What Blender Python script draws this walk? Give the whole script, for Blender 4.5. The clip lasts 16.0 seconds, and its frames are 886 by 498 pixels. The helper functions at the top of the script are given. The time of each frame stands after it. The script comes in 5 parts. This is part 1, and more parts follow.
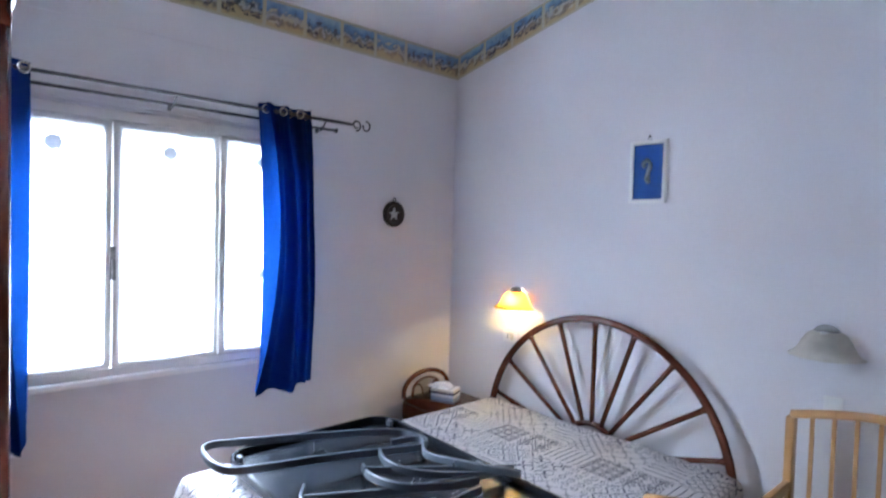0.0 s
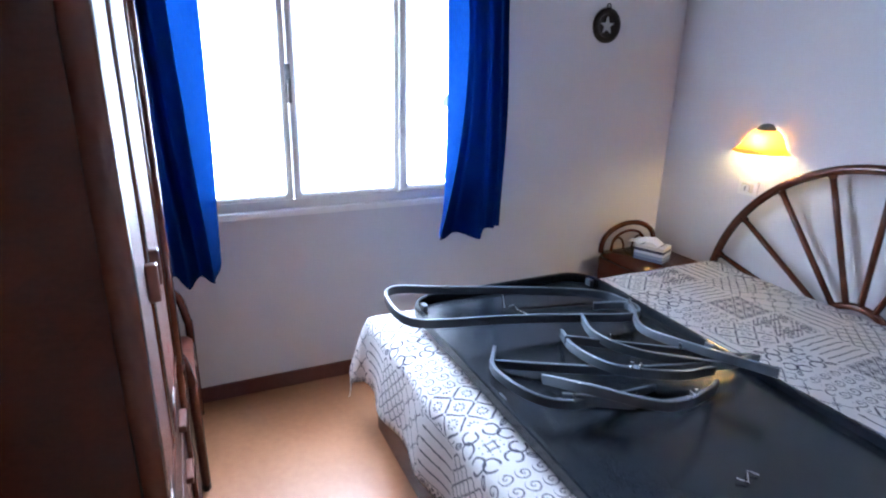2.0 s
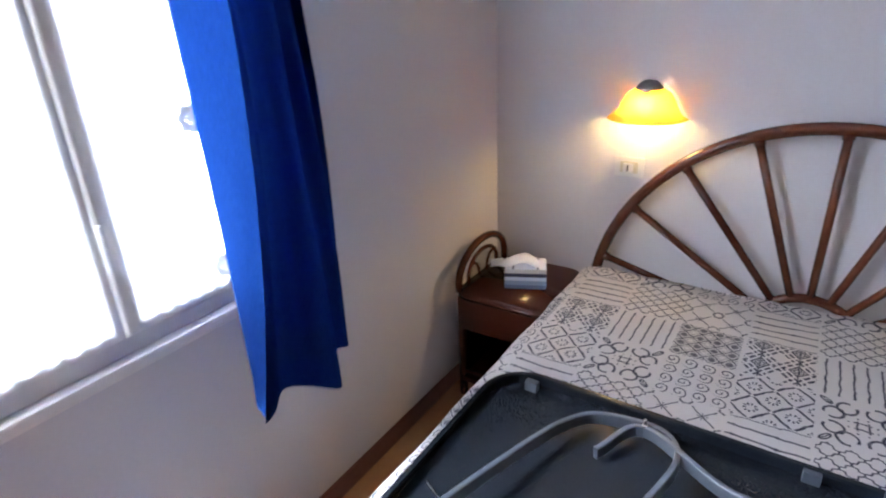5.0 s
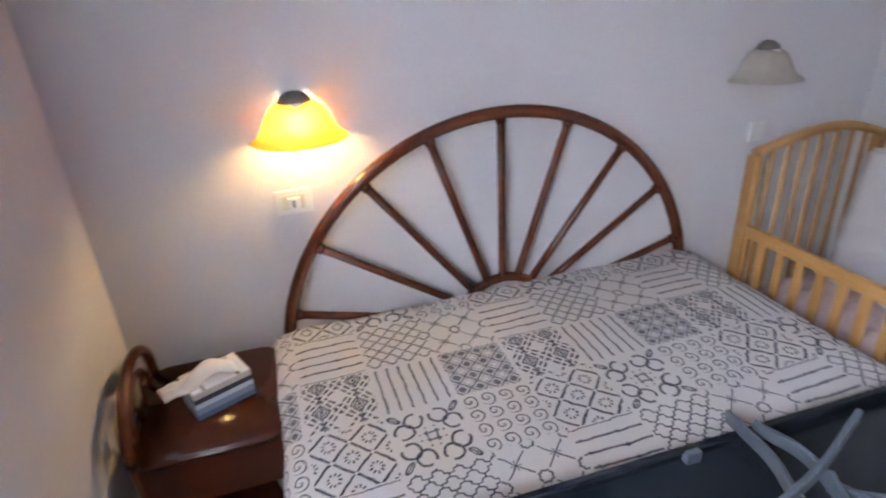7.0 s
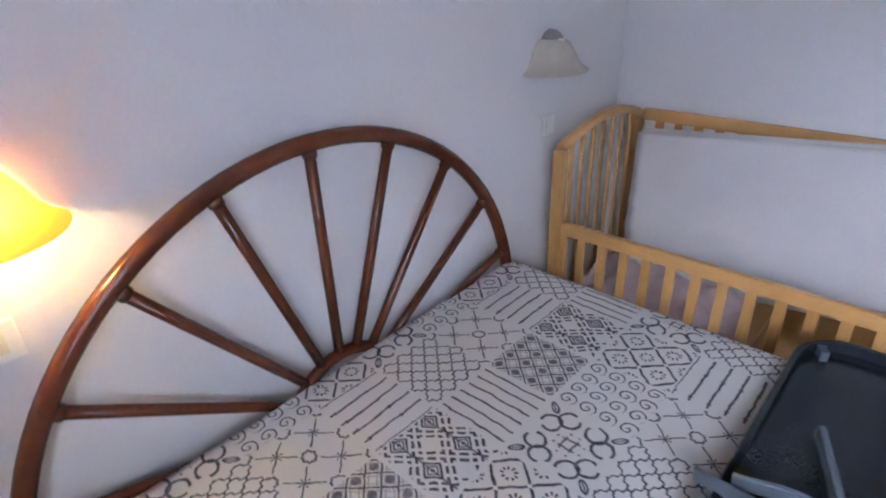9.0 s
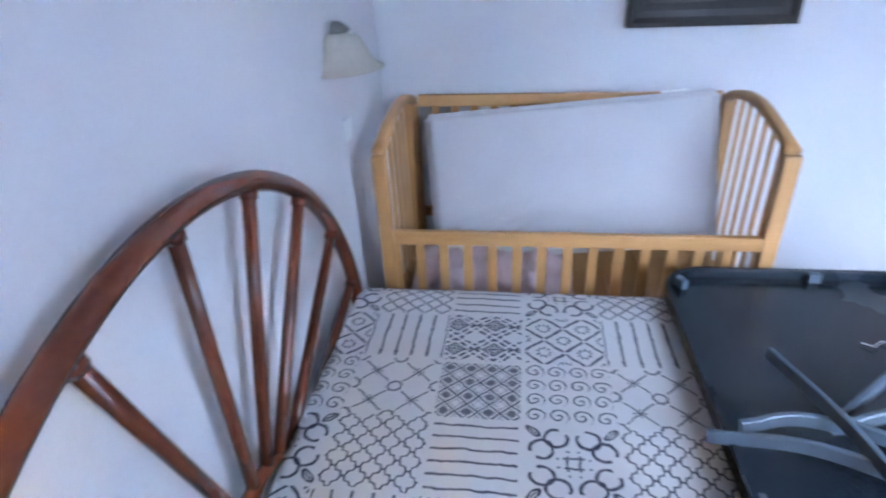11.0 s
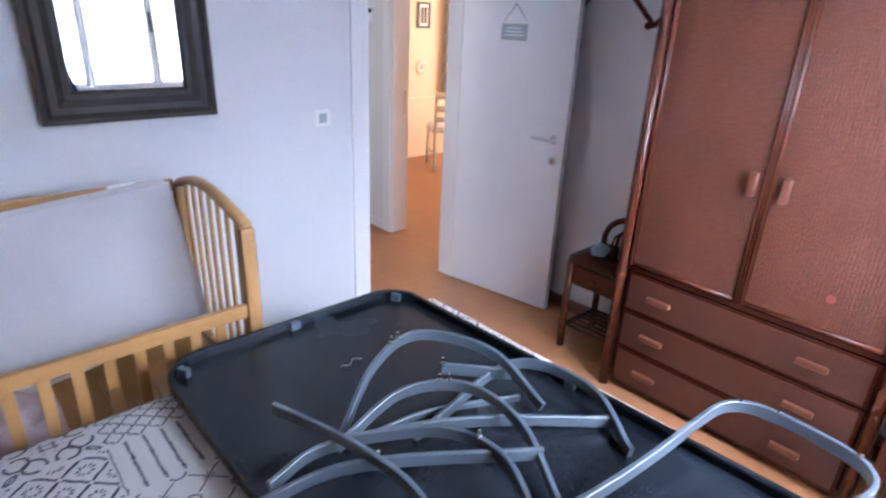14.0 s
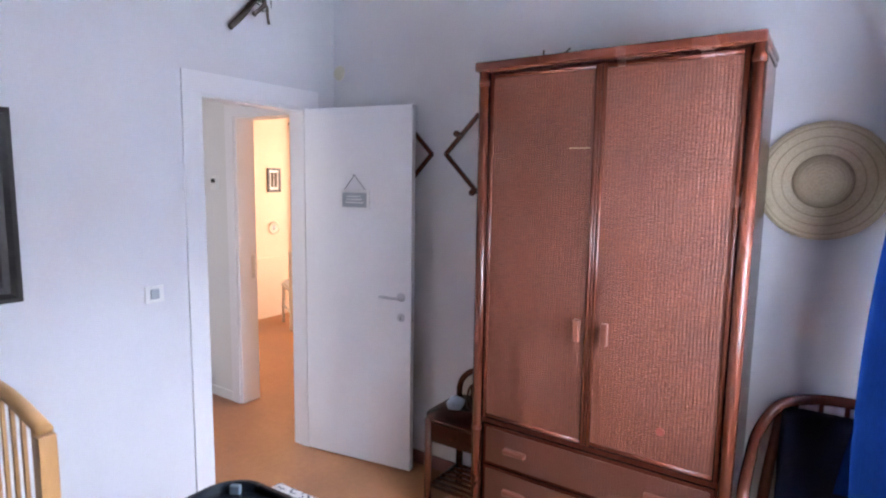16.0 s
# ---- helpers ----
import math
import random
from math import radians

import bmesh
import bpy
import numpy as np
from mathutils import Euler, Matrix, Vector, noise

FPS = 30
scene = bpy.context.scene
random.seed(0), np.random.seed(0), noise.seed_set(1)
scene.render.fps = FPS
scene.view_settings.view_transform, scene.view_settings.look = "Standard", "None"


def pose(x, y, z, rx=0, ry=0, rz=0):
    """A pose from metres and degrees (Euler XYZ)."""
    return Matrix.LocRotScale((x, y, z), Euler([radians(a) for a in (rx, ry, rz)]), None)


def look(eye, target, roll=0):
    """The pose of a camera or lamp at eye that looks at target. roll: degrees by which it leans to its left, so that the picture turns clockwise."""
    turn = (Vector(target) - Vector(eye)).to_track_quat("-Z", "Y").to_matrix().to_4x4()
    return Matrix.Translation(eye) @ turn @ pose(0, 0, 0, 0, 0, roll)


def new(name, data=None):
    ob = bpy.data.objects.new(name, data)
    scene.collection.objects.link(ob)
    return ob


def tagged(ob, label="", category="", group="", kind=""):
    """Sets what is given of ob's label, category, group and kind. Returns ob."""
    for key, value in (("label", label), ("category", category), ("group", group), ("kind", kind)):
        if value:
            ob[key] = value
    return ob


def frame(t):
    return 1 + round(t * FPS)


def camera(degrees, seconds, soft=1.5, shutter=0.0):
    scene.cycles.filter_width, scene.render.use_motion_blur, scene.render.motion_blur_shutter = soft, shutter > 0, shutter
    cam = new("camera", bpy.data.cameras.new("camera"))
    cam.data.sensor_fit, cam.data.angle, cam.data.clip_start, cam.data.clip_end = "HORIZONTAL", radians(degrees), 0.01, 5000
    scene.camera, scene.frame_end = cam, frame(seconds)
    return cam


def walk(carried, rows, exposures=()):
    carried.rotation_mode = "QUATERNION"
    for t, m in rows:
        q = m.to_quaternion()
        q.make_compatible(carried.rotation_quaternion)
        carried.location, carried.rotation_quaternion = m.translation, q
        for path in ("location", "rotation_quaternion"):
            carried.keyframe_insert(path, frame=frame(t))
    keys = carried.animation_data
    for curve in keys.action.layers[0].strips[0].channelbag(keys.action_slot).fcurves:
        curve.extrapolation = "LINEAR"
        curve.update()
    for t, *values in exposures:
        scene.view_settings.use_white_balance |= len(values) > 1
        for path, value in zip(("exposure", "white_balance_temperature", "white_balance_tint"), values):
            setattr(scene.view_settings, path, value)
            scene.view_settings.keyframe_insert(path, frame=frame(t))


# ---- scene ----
cam = camera(76.1, 16.0, 2.0, 0.5)
PATH = [
    (0, (3.121, -2.917, 1.69), (1.638, -1.576, 1.621), 1.7),
    (0.5, (3.089, -2.898, 1.662), (1.538, -1.659, 1.416), 1.7),
    (1, (2.962, -2.864, 1.623), (1.329, -1.786, 1.21), 1.7),
    (1.5, (2.795, -2.775, 1.621), (1.092, -1.884, 1.069), 1.5),
    (2, (2.612, -2.718, 1.583), (0.891, -1.917, 0.955), 1.3),
    (2.5, (2.357, -2.674, 1.585), (0.667, -1.828, 0.929), 1.2),
    (3, (2.124, -2.631, 1.593), (0.486, -1.701, 0.923), 0.7),
    (3.2, (2.05, -2.609, 1.578), (0.434, -1.64, 0.908), 0.5),
    (5.3, (1.076, -2.212, 1.605), (0.202, -0.595, 0.818), -3.0),
    (5.5, (1.005, -2.182, 1.58), (0.238, -0.509, 0.797), -3.3),
    (6, (0.785, -2.061, 1.571), (0.393, -0.279, 0.754), -3.5),
    (6.5, (0.684, -1.926, 1.562), (0.747, -0.111, 0.724), -3.6),
    (7, (0.559, -1.769, 1.596), (1.072, -0.038, 0.735), -3.4),
    (7.5, (0.516, -1.648, 1.588), (1.377, -0.089, 0.677), -2.4),
    (8, (0.506, -1.491, 1.573), (1.578, -0.065, 0.668), -1.5),
    (8.2, (0.522, -1.429, 1.585), (1.655, -0.055, 0.676), -1.4),
    (10.3, (0.587, -0.652, 1.524), (2.162, 0.121, 0.564), -3.9),
    (10.5, (0.594, -0.59, 1.544), (2.221, 0.033, 0.563), -3.3),
    (11, (0.592, -0.572, 1.556), (2.314, -0.306, 0.573), -3.0),
    (11.5, (0.568, -0.56, 1.571), (2.307, -0.685, 0.59), -1.8),
    (12, (0.559, -0.564, 1.559), (2.253, -1.019, 0.599), -0.0),
    (12.5, (0.577, -0.569, 1.576), (2.19, -1.282, 0.631), 1.9),
    (13, (0.571, -0.596, 1.589), (2.107, -1.502, 0.684), 2.4),
    (13.5, (0.574, -0.616, 1.6), (2.015, -1.716, 0.757), 2.8),
    (14, (0.56, -0.646, 1.598), (1.913, -1.913, 0.848), 2.5),
    (14.5, (0.545, -0.678, 1.616), (1.819, -2.081, 0.978), 2.1),
    (15, (0.526, -0.699, 1.641), (1.733, -2.215, 1.145), 1.6),
    (15.5, (0.508, -0.713, 1.666), (1.662, -2.306, 1.31), 1.1),
    (16, (0.495, -0.717, 1.675), (1.599, -2.367, 1.431), 0.9),
]
walk(cam, [(t, look(eye, target, roll)) for t, eye, target, roll in PATH],
     [(0.0, 0.54, 6400, 12), (2.0, 0.32, 6150, 13), (3.2, 0.28, 6350, 14), (5.3, 0.12, 7300, 17), (6.5, 0.36, 7500, 18), (7.0, 0.26, 7400, 17), (7.5, -0.02, 7600, 16), (8.2, 0.0, 7350, 18), (10.3, 0.48, 6000, 13), (11.0, 0.60, 5700, 11), (11.5, 0.76, 6000, 12), (12.0, 0.54, 6350, 13), (12.5, 0.54, 6400, 14), (14.0, 0.42, 6450, 16), (16.0, 0.50, 6800, 18)])

# ---- world and light ----
world = bpy.data.worlds.new("sky")
scene.world = world
world.use_nodes = True
_wn = world.node_tree.nodes
_sky = _wn.new("ShaderNodeTexSky")
_sky.sky_type, _sky.sun_disc = "NISHITA", False
_sky.sun_elevation, _sky.sun_rotation = radians(40), radians(60)
world.node_tree.links.new(_sky.outputs[0], _wn["Background"].inputs[0])
_wn["Background"].inputs[1].default_value = 0.1


def area_lamp(name, place, target, size_x, size_y, watts, colour):
    data = bpy.data.lights.new(name, "AREA")
    data.shape, data.size, data.size_y, data.energy, data.color = "RECTANGLE", size_x, size_y, watts, colour
    ob = new(name, data)
    ob.matrix_world = look(place, target)
    return ob


# daylight behind the bedroom window and behind an unseen window of the far room
area_lamp("window_daylight", (-1.6, -2.75, 3.55), (0.25, -1.90, 1.25), 4.4, 2.4, 9300, (0.645, 0.79, 1.0))
area_lamp("far_window_daylight", (4.6, -6.62, 1.6), (4.6, -5.0, 1.2), 1.5, 1.3, 70, (1.0, 0.84, 0.70))
# added fill that brightens the hall from out of view
area_lamp("hall_fill_light", (3.75, -0.97, 1.6), (3.75, -2.0, 1.2), 0.7, 1.0, 11, (0.86, 0.92, 1.0))


# ---- node helpers ----
class Val:
    """A number socket with arithmetic."""

    def __init__(self, tree, socket):
        self.tree, self.socket = tree, socket

    def op(self, kind, *others):
        node = self.tree.nodes.new("ShaderNodeMath")
        node.operation = kind
        for n, item in enumerate((self, *others)):
            if isinstance(item, Val):
                self.tree.links.new(item.socket, node.inputs[n])
            else:
                node.inputs[n].default_value = item
        return Val(self.tree, node.outputs[0])

    def __add__(self, o):
        return self.op("ADD", o)

    def __sub__(self, o):
        return self.op("SUBTRACT", o)

    def __mul__(self, o):
        return self.op("MULTIPLY", o)

    def __truediv__(self, o):
        return self.op("DIVIDE", o)

    def below(self, edge, soft=0.0):
        if not soft:
            return self.op("LESS_THAN", edge)
        return ((self * -1.0 + (edge + soft)) / (2 * soft)).op("MINIMUM", 1.0).op("MAXIMUM", 0.0)

    def is_near(self, value):
        return self.op("COMPARE", value, 0.3)


def material(name, base, rough=0.5, metal=0.0):
    m = bpy.data.materials.new(name)
    m.use_nodes = True
    b = m.node_tree.nodes["Principled BSDF"]
    b.inputs["Base Color"].default_value = (*base, 1)
    b.inputs["Roughness"].default_value = rough
    b.inputs["Metallic"].default_value = metal
    return m, m.node_tree, b


def coords(tree, scale=(1, 1, 1), kind="Object"):
    tc, mp = tree.nodes.new("ShaderNodeTexCoord"), tree.nodes.new("ShaderNodeMapping")
    mp.inputs["Scale"].default_value = scale
    tree.links.new(tc.outputs[kind], mp.inputs["Vector"])
    return mp.outputs[0]


def noise_tex(tree, vec, scale, detail=4.0, rough=0.55):
    n = tree.nodes.new("ShaderNodeTexNoise")
    n.inputs["Scale"].default_value, n.inputs["Detail"].default_value, n.inputs["Roughness"].default_value = scale, detail, rough
    tree.links.new(vec, n.inputs["Vector"])
    return Val(tree, n.outputs[0])


def ramp(tree, value, stops):
    r = tree.nodes.new("ShaderNodeValToRGB")
    while len(r.color_ramp.elements) < len(stops):
        r.color_ramp.elements.new(0.5)
    for e, (at, c) in zip(r.color_ramp.elements, stops):
        e.position, e.color = at, (*c, 1)
    tree.links.new(value.socket, r.inputs[0])
    return r.outputs[0]


def mix(tree, fac, a, b):
    m = tree.nodes.new("ShaderNodeMix")
    m.data_type = "RGBA"
    for sock, item in ((m.inputs[0], fac), (m.inputs[6], a), (m.inputs[7], b)):
        if isinstance(item, Val):
            tree.links.new(item.socket, sock)
        elif isinstance(item, tuple):
            sock.default_value = (*item, 1)
        elif isinstance(item, float):
            sock.default_value = item
        else:
            tree.links.new(item, sock)
    return m.outputs[2]


def bump(tree, bsdf, height, strength, distance):
    b = tree.nodes.new("ShaderNodeBump")
    b.inputs["Strength"].default_value, b.inputs["Distance"].default_value = strength, distance
    tree.links.new(height.socket, b.inputs["Height"])
    tree.links.new(b.outputs[0], bsdf.inputs["Normal"])


def varied(name, dark, light, rough=0.5, scale=(6, 6, 6), grain=60.0, relief=0.15, depth=0.002, metal=0.0, rough_spread=0.15):
    """A surface that varies at two scales, with fine relief."""
    m, tree, b = material(name, light, rough, metal)
    vec = coords(tree, scale)
    big, small = noise_tex(tree, vec, 1.0), noise_tex(tree, vec, grain / max(scale), 3.0)
    both = big * 0.65 + small * 0.35
    tree.links.new(ramp(tree, both, ((0.32, dark), (0.68, light))), b.inputs["Base Color"])
    tree.links.new((big * rough_spread + (rough - rough_spread / 2)).socket, b.inputs["Roughness"])
    bump(tree, b, small * 0.6 + big * 0.4, relief, depth)
    return m


# ---- materials ----
WALL = varied("wall_paint", (0.63, 0.625, 0.645), (0.69, 0.685, 0.705), 0.85, (1.3, 1.3, 1.3), 90, 0.25, 0.002)
CEIL = varied("ceiling_paint", (0.79, 0.775, 0.785), (0.85, 0.835, 0.845), 0.9, (1.1, 1.1, 1.1), 70, 0.2, 0.002)
HALL = varied("hall_paint", (0.66, 0.66, 0.65), (0.72, 0.72, 0.71), 0.85, (1.3, 1.3, 1.3), 90, 0.2, 0.002)
PEACH = varied("peach_paint", (0.78, 0.60, 0.45), (0.84, 0.66, 0.50), 0.85, (1.3, 1.3, 1.3), 90, 0.2, 0.002)
LACQ = varied("white_lacquer", (0.74, 0.735, 0.75), (0.79, 0.785, 0.80), 0.38, (1.5, 1.5, 1.5), 40, 0.05, 0.0008)
WINW = varied("white_window_paint", (0.78, 0.765, 0.74), (0.85, 0.835, 0.81), 0.45, (4, 4, 4), 60, 0.15, 0.001)
SKIRT = varied("red_brown_skirting", (0.10, 0.03, 0.022), (0.17, 0.055, 0.04), 0.4, (3, 3, 3), 60, 0.15, 0.001)
BEECH = varied("beech_wood", (0.32, 0.155, 0.052), (0.44, 0.235, 0.090), 0.42, (9, 9, 1.2), 90, 0.12, 0.0008)
BEECHY = varied("beech_wood_long", (0.32, 0.155, 0.052), (0.44, 0.235, 0.090), 0.42, (9, 1.2, 9), 90, 0.12, 0.0008)
RATTAN = varied("dark_rattan_pole", (0.044, 0.0105, 0.005), (0.092, 0.024, 0.0105), 0.22, (5, 5, 5), 70, 0.2, 0.001)
MAHOG = varied("mahogany_stain", (0.034, 0.0074, 0.0040), (0.051, 0.0118, 0.0062), 0.20, (2.0, 2.5, 5), 160, 0.03, 0.0003, 0.0, 0.03)
WARDP = varied("wardrobe_pole", (0.052, 0.0120, 0.0065), (0.100, 0.025, 0.0135), 0.25, (6, 6, 2), 70, 0.2, 0.001)
DARKFR = varied("black_brown_frame", (0.011, 0.0095, 0.0095), (0.028, 0.024, 0.0225), 0.38, (4, 4, 4), 60, 0.3, 0.002)
SLATE = varied("dark_grey_powder_coat", (0.006, 0.0078, 0.0105), (0.0110, 0.0140, 0.0185), 0.25, (2, 2, 2), 220, 0.01, 0.0001)
BAR = varied("blue_grey_metal_bar", (0.036, 0.045, 0.058), (0.060, 0.074, 0.092), 0.40, (3, 3, 3), 220, 0.1, 0.0004, 0.0)
for _gloss, _level in ((RATTAN, 0.32), (MAHOG, 0.2), (WARDP, 0.36)):
    _gloss.node_tree.nodes["Principled BSDF"].inputs["Specular IOR Level"].default_value = _level
SLATE.node_tree.nodes["Principled BSDF"].inputs["Specular IOR Level"].default_value = 0.24
STEEL = material("bright_steel", (0.62, 0.62, 0.62), 0.22, 1.0)[0]
CHROME = material("brushed_chrome", (0.55, 0.56, 0.58), 0.3, 1.0)[0]
IRON = varied("wrought_iron", (0.012, 0.012, 0.014), (0.03, 0.03, 0.034), 0.5, (9, 9, 9), 90, 0.3, 0.001)
WHITEP = varied("white_plastic", (0.72, 0.72, 0.70), (0.78, 0.78, 0.76), 0.4, (8, 8, 8), 60, 0.05, 0.0005)
CREAMP = varied("cream_plastic", (0.55, 0.52, 0.40), (0.63, 0.60, 0.47), 0.5, (8, 8, 8), 60, 0.05, 0.0005)
NAVY = varied("navy_cushion_cloth", (0.0025, 0.0032, 0.010), (0.005, 0.0065, 0.018), 0.9, (5, 5, 5), 300, 0.3, 0.001)
NAVY.node_tree.nodes["Principled BSDF"].inputs["Specular IOR Level"].default_value = 0.1
BLACKP = material("black_plastic", (0.012, 0.012, 0.013), 0.4)[0]
FOAM = varied("white_mattress_cover", (0.455, 0.43, 0.435), (0.52, 0.495, 0.50), 0.9, (3, 3, 3), 120, 0.35, 0.003)
PINK = varied("pale_pink_sheet", (0.40, 0.29, 0.29), (0.52, 0.40, 0.40), 0.9, (5, 5, 5), 120, 0.4, 0.004)
TISSUE = varied("white_tissue", (0.78, 0.77, 0.76), (0.85, 0.84, 0.83), 0.9, (9, 9, 9), 80, 0.4, 0.003)
DRIFT = varied("driftwood", (0.045, 0.035, 0.03), (0.14, 0.11, 0.09), 0.8, (5, 5, 12), 60, 0.6, 0.004)
PEWTER = varied("grey_pewter", (0.16, 0.155, 0.15), (0.27, 0.26, 0.25), 0.45, (20, 20, 20), 60, 0.2, 0.001, 0.6)
GREENM = varied("dark_green_leafy", (0.02, 0.035, 0.015), (0.05, 0.08, 0.03), 0.7, (9, 9, 9), 60, 0.4, 0.002)
MATTR = varied("mattress_ticking", (0.60, 0.58, 0.56), (0.70, 0.68, 0.66), 0.9, (5, 5, 5), 120, 0.3, 0.002)
BLUEC = varied("blue_card", (0.008, 0.042, 0.17), (0.014, 0.062, 0.23), 0.8, (8, 8, 8), 90, 0.1, 0.001)
BLUEC.node_tree.nodes["Principled BSDF"].inputs["Specular IOR Level"].default_value = 0.2
SILVER = varied("tarnished_silver", (0.12, 0.12, 0.12), (0.35, 0.35, 0.34), 0.35, (20, 20, 20), 60, 0.4, 0.002, 0.9)
GREYSIGN = varied("grey_sign_card", (0.30, 0.33, 0.36), (0.38, 0.41, 0.44), 0.6, (9, 9, 9), 60, 0.1, 0.001)
PALEBLUE = varied("pale_blue_cloth", (0.35, 0.48, 0.58), (0.55, 0.66, 0.74), 0.9, (20, 20, 20), 60, 0.5, 0.003)


def floor_material():
    m, tree, b = material("terracotta_floor", (0.5, 0.23, 0.1), 0.35)
    vec = coords(tree)
    cloud, fine = noise_tex(tree, vec, 2.2, 5.0), noise_tex(tree, vec, 28.0, 4.0)
    info = tree.nodes.new("ShaderNodeObjectInfo")
    tone = cloud * 0.55 + fine * 0.25 + Val(tree, info.outputs["Random"]) * 0.2
    tree.links.new(ramp(tree, tone, ((0.3, (0.20, 0.072, 0.028)), (0.52, (0.285, 0.114, 0.046)), (0.72, (0.37, 0.164, 0.072)))), b.inputs["Base Color"])
    tree.links.new((cloud * 0.2 + 0.28).socket, b.inputs["Roughness"])
    bump(tree, b, fine, 0.12, 0.001)
    return m


def weave_material(name, dark, light, pitch):
    """Basket weave, with relief; runs in the upright plane."""
    m, tree, b = material(name, light, 0.34)
    b.inputs["Specular IOR Level"].default_value = 0.4
    sep = tree.nodes.new("ShaderNodeSeparateXYZ")
    tree.links.new(coords(tree), sep.inputs[0])
    x, z = Val(tree, sep.outputs[0]), Val(tree, sep.outputs[2])
    drift = noise_tex(tree, coords(tree, (1.5, 1.5, 1.5)), 1.5, 2.0) * 0.012
    cx, cz = ((x + drift) / pitch), (z / (pitch * 0.36))
    odd = (cx.op("FLOOR") * 0.5).op("FRACT") * 2.0
    fx = cx.op("FRACT") - 0.5
    fz = (cz + odd * 0.5).op("FRACT") - 0.5
    hump = (fx * fx * -3.4 + 1.0) * (fz * fz * -2.2 + 1.0)
    dirt = noise_tex(tree, coords(tree, (2.2, 2.2, 2.2)), 1.6, 5.0)
    strand = noise_tex(tree, coords(tree, (30, 30, 120)), 1.0, 2.0)
    tone = hump * 0.28 + dirt * 0.46 + strand * 0.62 - 0.06
    tree.links.new(ramp(tree, tone, ((0.25, dark), (0.95, light))), b.inputs["Base Color"])
    tree.links.new((dirt * 0.3 + 0.28).socket, b.inputs["Roughness"])
    bump(tree, b, hump + strand * 0.6, 1.0, 0.0023)
    return m


def curtain_material():
    m, tree, b = material("blue_satin_curtain", (0.012, 0.075, 0.36), 0.46)
    b.inputs["Specular IOR Level"].default_value = 0.0
    vec = coords(tree, (40, 40, 5))
    grain = noise_tex(tree, vec, 6.0, 2.0)
    tree.links.new(ramp(tree, grain, ((0.3, (0.0020, 0.0085, 0.044)), (0.7, (0.0034, 0.0128, 0.060)))), b.inputs["Base Color"])
    bump(tree, b, grain, 0.15, 0.001)
    t = tree.nodes.new("ShaderNodeBsdfTranslucent")
    t.inputs[0].default_value = (0.01, 0.10, 0.50, 1)
    s = tree.nodes.new("ShaderNodeMixShader")
    s.inputs[0].default_value = 0.008
    # blue satin lustre
    lustre, s2 = tree.nodes.new("ShaderNodeBsdfGlossy"), tree.nodes.new("ShaderNodeMixShader")
    lustre.inputs["Color"].default_value, lustre.inputs["Roughness"].default_value = (0.02, 0.24, 0.95, 1), 0.52
    s2.inputs[0].default_value = 0.045
    tree.links.new(b.outputs[0], s2.inputs[1])
    tree.links.new(lustre.outputs[0], s2.inputs[2])
    tree.links.new(s2.outputs[0], s.inputs[1])
    tree.links.new(t.outputs[0], s.inputs[2])
    tree.links.new(s.outputs[0], tree.nodes["Material Output"].inputs[0])
    return m


def sheer_material(name, clear, tint, through_share=0.7):
    m, tree, b = material(name, tint, 0.9)
    weave = noise_tex(tree, coords(tree, (1, 60, 60)), 6.0, 2.0)
    bump(tree, b, weave, 0.2, 0.0005)
    t, c = tree.nodes.new("ShaderNodeBsdfTranslucent"), tree.nodes.new("ShaderNodeBsdfTransparent")
    t.inputs[0].default_value = (*tint, 1)
    m1, m2 = tree.nodes.new("ShaderNodeMixShader"), tree.nodes.new("ShaderNodeMixShader")
    m1.inputs[0].default_value, m2.inputs[0].default_value = through_share, clear
    tree.links.new(b.outputs[0], m1.inputs[1])
    tree.links.new(t.outputs[0], m1.inputs[2])
    tree.links.new(m1.outputs[0], m2.inputs[1])
    tree.links.new(c.outputs[0], m2.inputs[2])
    tree.links.new(m2.outputs[0], tree.nodes["Material Output"].inputs[0])
    return m


def glass_shade_material(name, tint, through_share, clear):
    """Thick frosted glass of a lamp shade."""
    m, tree, b = material(name, tint, 0.18)
    veins = noise_tex(tree, coords(tree, (14, 14, 14)), 1.6, 4.0)
    tree.links.new(ramp(tree, veins, ((0.3, tuple(v * 0.8 for v in tint)), (0.7, tint))), b.inputs["Base Color"])
    t = tree.nodes.new("ShaderNodeBsdfTranslucent")
    t.inputs[0].default_value = (*tint, 1)
    s = tree.nodes.new("ShaderNodeMixShader")
    s.inputs[0].default_value = through_share
    tree.links.new(b.outputs[0], s.inputs[1])
    tree.links.new(t.outputs[0], s.inputs[2])
    c, s2 = tree.nodes.new("ShaderNodeBsdfTransparent"), tree.nodes.new("ShaderNodeMixShader")
    c.inputs[0].default_value = (*(min(1.0, v * 1.08) for v in tint), 1)
    s2.inputs[0].default_value = clear
    tree.links.new(s.outputs[0], s2.inputs[1])
    tree.links.new(c.outputs[0], s2.inputs[2])
    tree.links.new(s2.outputs[0], tree.nodes["Material Output"].inputs[0])
    return m


